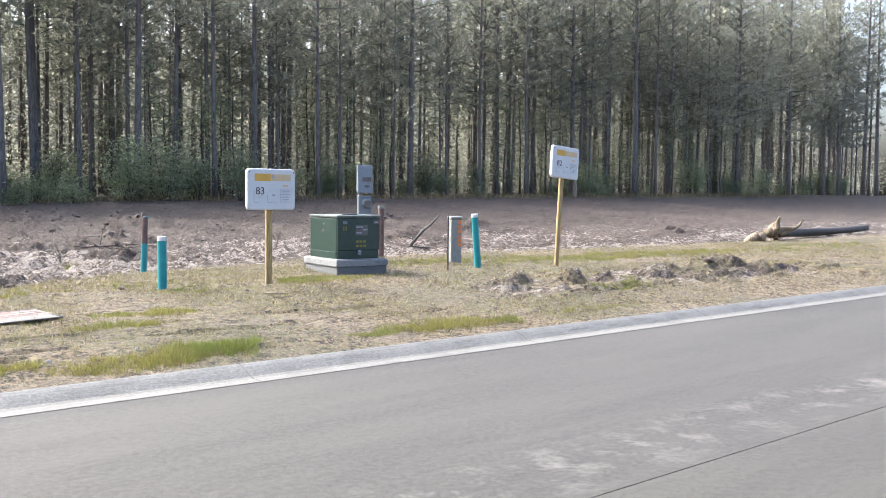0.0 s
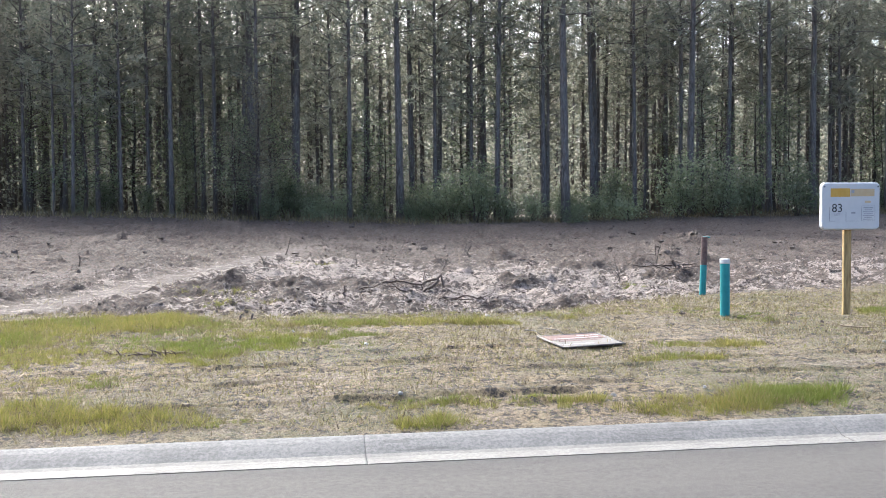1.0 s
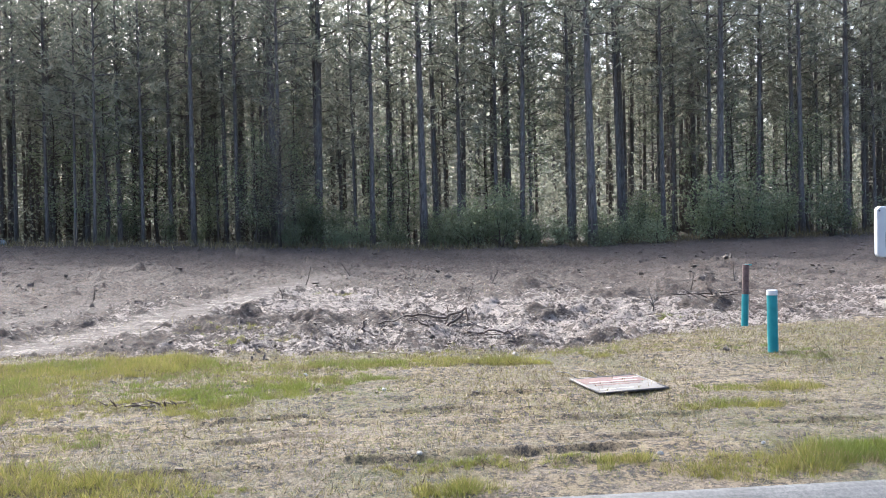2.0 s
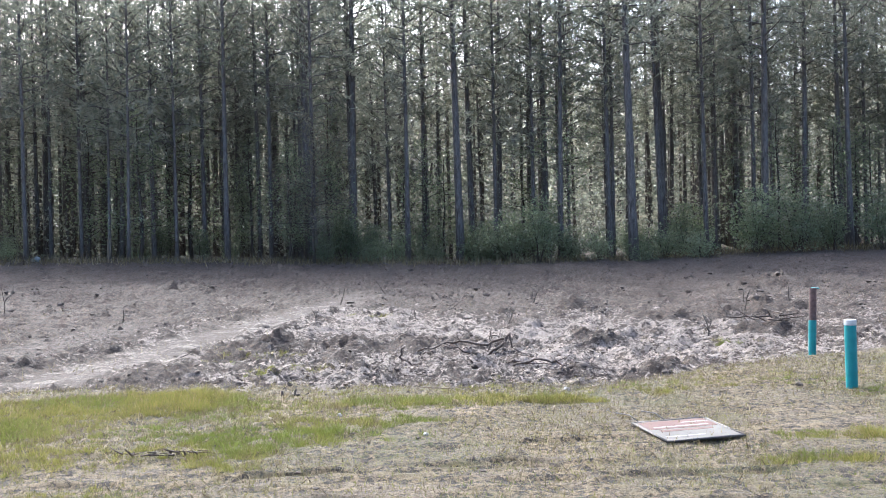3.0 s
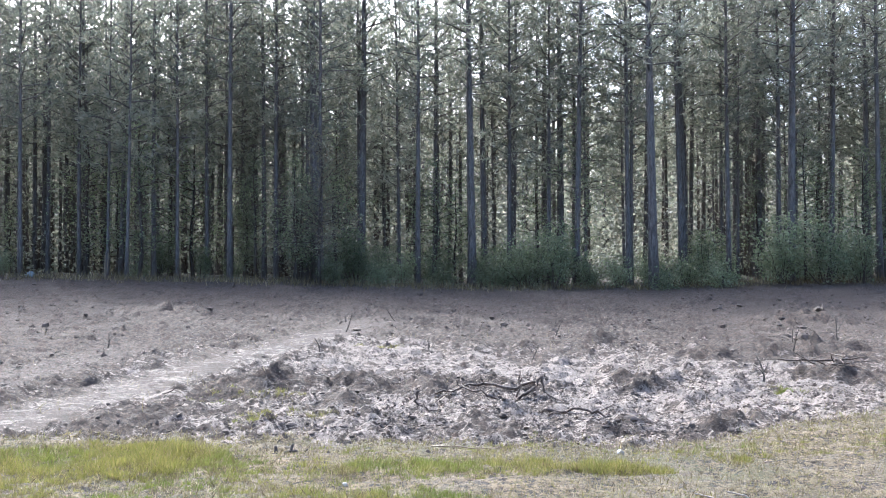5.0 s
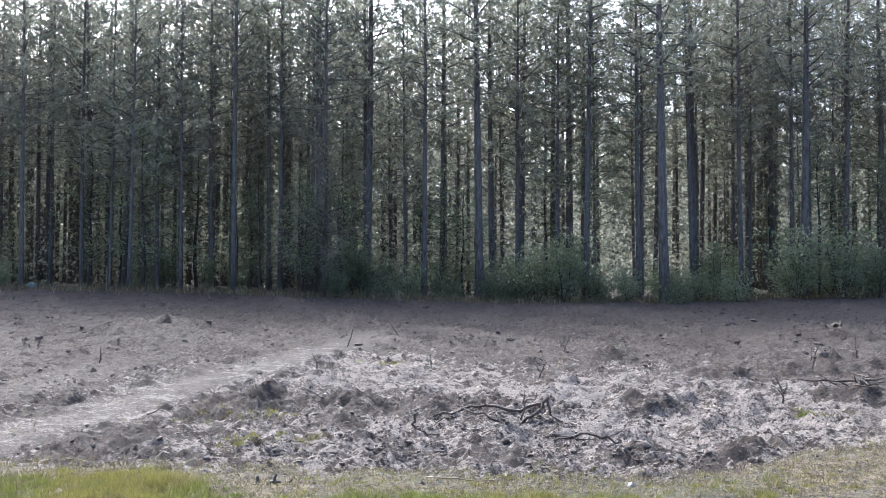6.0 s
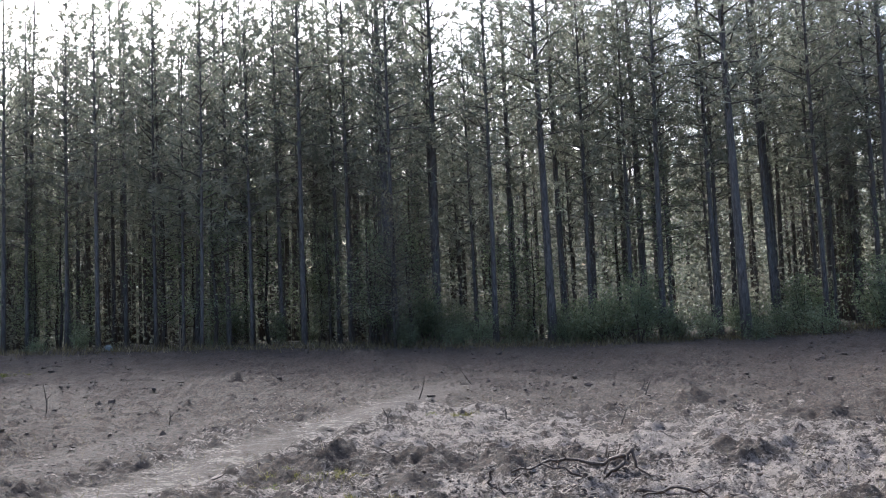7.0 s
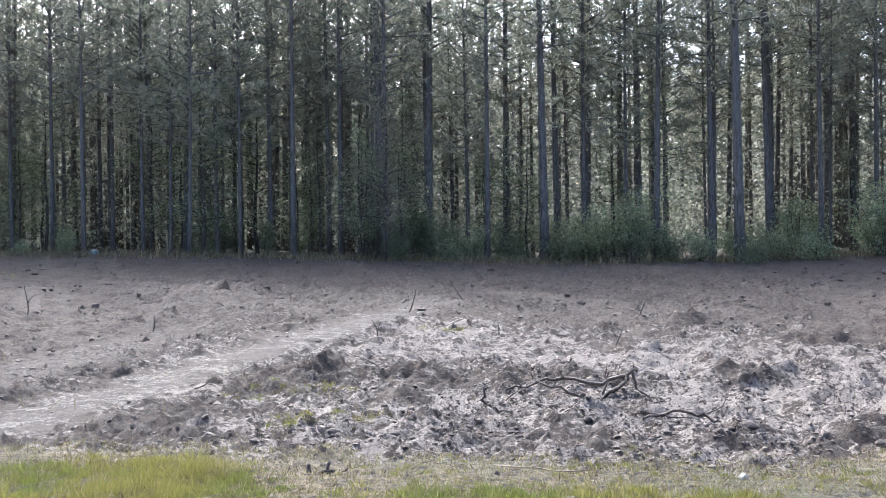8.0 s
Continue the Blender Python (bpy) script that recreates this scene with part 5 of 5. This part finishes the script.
def grass_at(x, y, tall, wide, lean=0.45):
    """One blade for each place."""
    n = len(x)
    foot = np.stack([x, y, heights(x, y) - 0.01], 1)
    tri = blades(foot, np.tile([0, 0, 1.0], (n, 1)), tall, wide, 0.35, lean)
    return tri


def tufts(cx, cy, rx, ry, count, tall, per=55):
    """Blades that splay out of round tufts, set in an oval with a frayed edge."""
    m = max(2, count // per)
    a, r = rng.uniform(0, 6.28, m), rng.uniform(0, 1, m) ** 0.5 * (1 + 0.22 * rng.normal(0, 1, m))
    tx, ty = cx + rx * r * np.cos(a), cy + ry * r * np.sin(a)
    size = rng.uniform(0.5, 1.15, m) * np.clip(0.8 + 0.7 * fractal(tx, ty, 1.6, 3, 171), 0.35, 1.3)
    tx, ty, size = (np.repeat(v, per) for v in (tx, ty, size))
    n = len(tx)
    ox, oy = rng.normal(0, 0.35, n) * tall * size, rng.normal(0, 0.35, n) * tall * size
    x, y = tx + ox, ty + oy
    keep = y > KERB_Y + 0.40
    x, y, ox, oy, size = (v[keep] for v in (x, y, ox, oy, size))
    n = len(x)
    foot = np.stack([x, y, heights(x, y) - 0.01], 1)
    way = np.stack([ox * 1.6 / tall, oy * 1.6 / tall, np.ones(n)], 1)
    return blades(foot, way, tall * size * rng.uniform(0.35, 1.0, n), rng.uniform(0.0020, 0.0040, n), 0.2, 0.34)


# lush patches: x, y, half width, half depth, blades, height
LUSH = [(-13.6, 32.7, 1.5, 1.1, 2200, 0.16), (-3.0, 10.75, 1.3, 0.4, 5200, 0.09), (-1.45, 10.95, 0.55, 0.45, 3000, 0.10), (-4.6, 10.7, 1.2, 0.6, 4500, 0.09), (-3.2, 12.9, 1.4, 0.5, 5000, 0.11), (-2.1, 9.85, 0.5, 0.12, 900, 0.07), (-1.2, 10.35, 0.3, 0.12, 500, 0.07),
        (-2.8, 12.2, 1.9, 0.95, 11000, 0.11), (-1.83, 12.75, 0.55, 0.45, 4200, 0.14), (-2.3, 13.35, 0.7, 0.35, 3000, 0.13), (-3.6, 11.4, 1.3, 0.9, 9000, 0.11), (-1.0, 11.3, 0.8, 0.5, 3500, 0.12), (0.35, 12.45, 1.1, 0.35, 4200, 0.12),
        (-0.1, 11.7, 0.5, 0.2, 900, 0.13), (1.42, 12.35, 0.26, 0.12, 700, 0.14), (1.76, 12.25, 0.14, 0.1, 400, 0.15), (2.5, 12.6, 0.2, 0.1, 300, 0.10), (3.05, 8.62, 0.42, 0.16, 2600, 0.14), (2.3, 8.45, 0.5, 0.16, 1900, 0.11),
        (2.65, 8.5, 0.3, 0.12, 900, 0.12), (1.5, 8.66, 0.16, 0.10, 700, 0.14), (0.9, 8.72, 0.55, 0.09, 900, 0.10), (0.35, 8.72, 0.3, 0.09, 700, 0.10), (0.4, 8.36, 0.2, 0.09, 700, 0.11), (-0.9, 8.5, 0.3, 0.10, 500, 0.08),
        (-1.5, 8.6, 0.5, 0.25, 1700, 0.12), (-2.6, 8.7, 0.8, 0.35, 3800, 0.13), (-3.9, 9.0, 0.9, 0.5, 4000, 0.13), (-2.2, 9.6, 0.4, 0.15, 500, 0.09), (5.6, 8.6, 0.75, 0.15, 2600, 0.13), (6.35, 8.5, 0.22, 0.10, 800, 0.14), (4.8, 8.55, 0.35, 0.10, 700, 0.08),
        (2.6, 9.9, 0.45, 0.10, 800, 0.08), (3.0, 9.85, 0.14, 0.08, 400, 0.11), (3.1, 10.6, 0.32, 0.14, 700, 0.10), (3.6, 10.55, 0.2, 0.14, 700, 0.13), (6.5, 12.4, 0.55, 0.35, 2400, 0.13), (7.0, 12.5, 0.5, 0.3, 1300, 0.09), (4.55, 12.2, 0.5, 0.4, 1500, 0.06),
        (14.5, 13.4, 3.6, 0.7, 11000, 0.12), (10.5, 14.2, 2.4, 0.5, 4000, 0.10), (20.0, 13.2, 4.0, 0.8, 5000, 0.10), (9.5, 9.5, 0.8, 0.15, 700, 0.09), (15.8, 10.6, 0.8, 0.3, 1200, 0.09), (8.2, 8.6, 0.8, 0.1, 700, 0.08), (10.2, 11.3, 1.2, 0.4, 900, 0.07),
        (-5.6, 12.5, 1.5, 1.3, 7000, 0.11), (-1.9, 16.6, 0.7, 0.35, 500, 0.10), (-1.2, 15.1, 0.6, 0.3, 400, 0.12), (0.2, 13.2, 1.4, 0.3, 900, 0.09), (3.2, 13.0, 1.6, 0.4, 1400, 0.09), (-0.2, 22.0, 0.5, 0.3, 350, 0.12), (4.9, 16.6, 0.35, 0.2, 300, 0.10)]


def build_grass():
    green, dry = [], []
    for cx, cy, rx, ry, count, tall in LUSH:
        green.append(tufts(cx, cy, rx, ry, int(count * 1.7), tall * 0.92, 40))
        dry.append(tufts(cx, cy, rx * 1.15, ry * 1.2, count // 2, tall * 0.75, 25))
    # thin cover and straw over the whole verge
    for count, store, tall, lean in ((100000, green, 0.030, 0.9), (140000, dry, 0.06, 1.8)):
        x = np.concatenate([rng.uniform(-6.5, 8, count), rng.uniform(8, 24, count // 2)])
        y = np.concatenate([rng.uniform(8.25, 14.8, count), rng.uniform(8.3, 15.6, count // 2)])
        cover = fractal(x, y, 0.9, 3, 101 if store is green else 131) + 0.25 * fade(10.5, 12.5, y) + rng.normal(0, 0.2, len(x))
        ok = (cover > (0.05 if store is green else -0.10)) & (y < field_edge(x) + 0.2)
        x, y = x[ok], y[ok]
        n = len(x)
        store.append(grass_at(x, y, tall * rng.uniform(0.4, 1.5, n), rng.uniform(0.0022, 0.0052, n), lean))
    # a little straw and weed out on the field
    x, y = rng.uniform(-9, 14, 5200), 14.2 + 12 * rng.uniform(0, 1, 5200) ** 1.6
    ok = fractal(x, y, 0.6, 3, 151) + rng.normal(0, 0.15, len(x)) > 0.18
    x, y = x[ok], y[ok]
    n = len(x)
    dry.append(grass_at(x, y, rng.uniform(0.05, 0.2, n), rng.uniform(0.002, 0.004, n), 1.0))
    # rank growth at the foot of the wood
    x, y = rng.uniform(-24, 70, 15000), rng.normal(41.0, 0.7, 15000)
    n = len(x)
    dry.append(grass_at(x, y, rng.uniform(0.1, 0.45, n), rng.uniform(0.008, 0.016, n), 0.5))
    tagged(part("green_grass", triangles("green_grass", np.concatenate(green)), GRASS), "tufts and patches of yellow-green grass on the verge", "grass", kind="stuff")
    tagged(part("dry_grass", triangles("dry_grass", np.concatenate(dry)), DRY_GRASS), "dry straw and thin withered grass over the verge", "grass", kind="stuff")


build_grass()
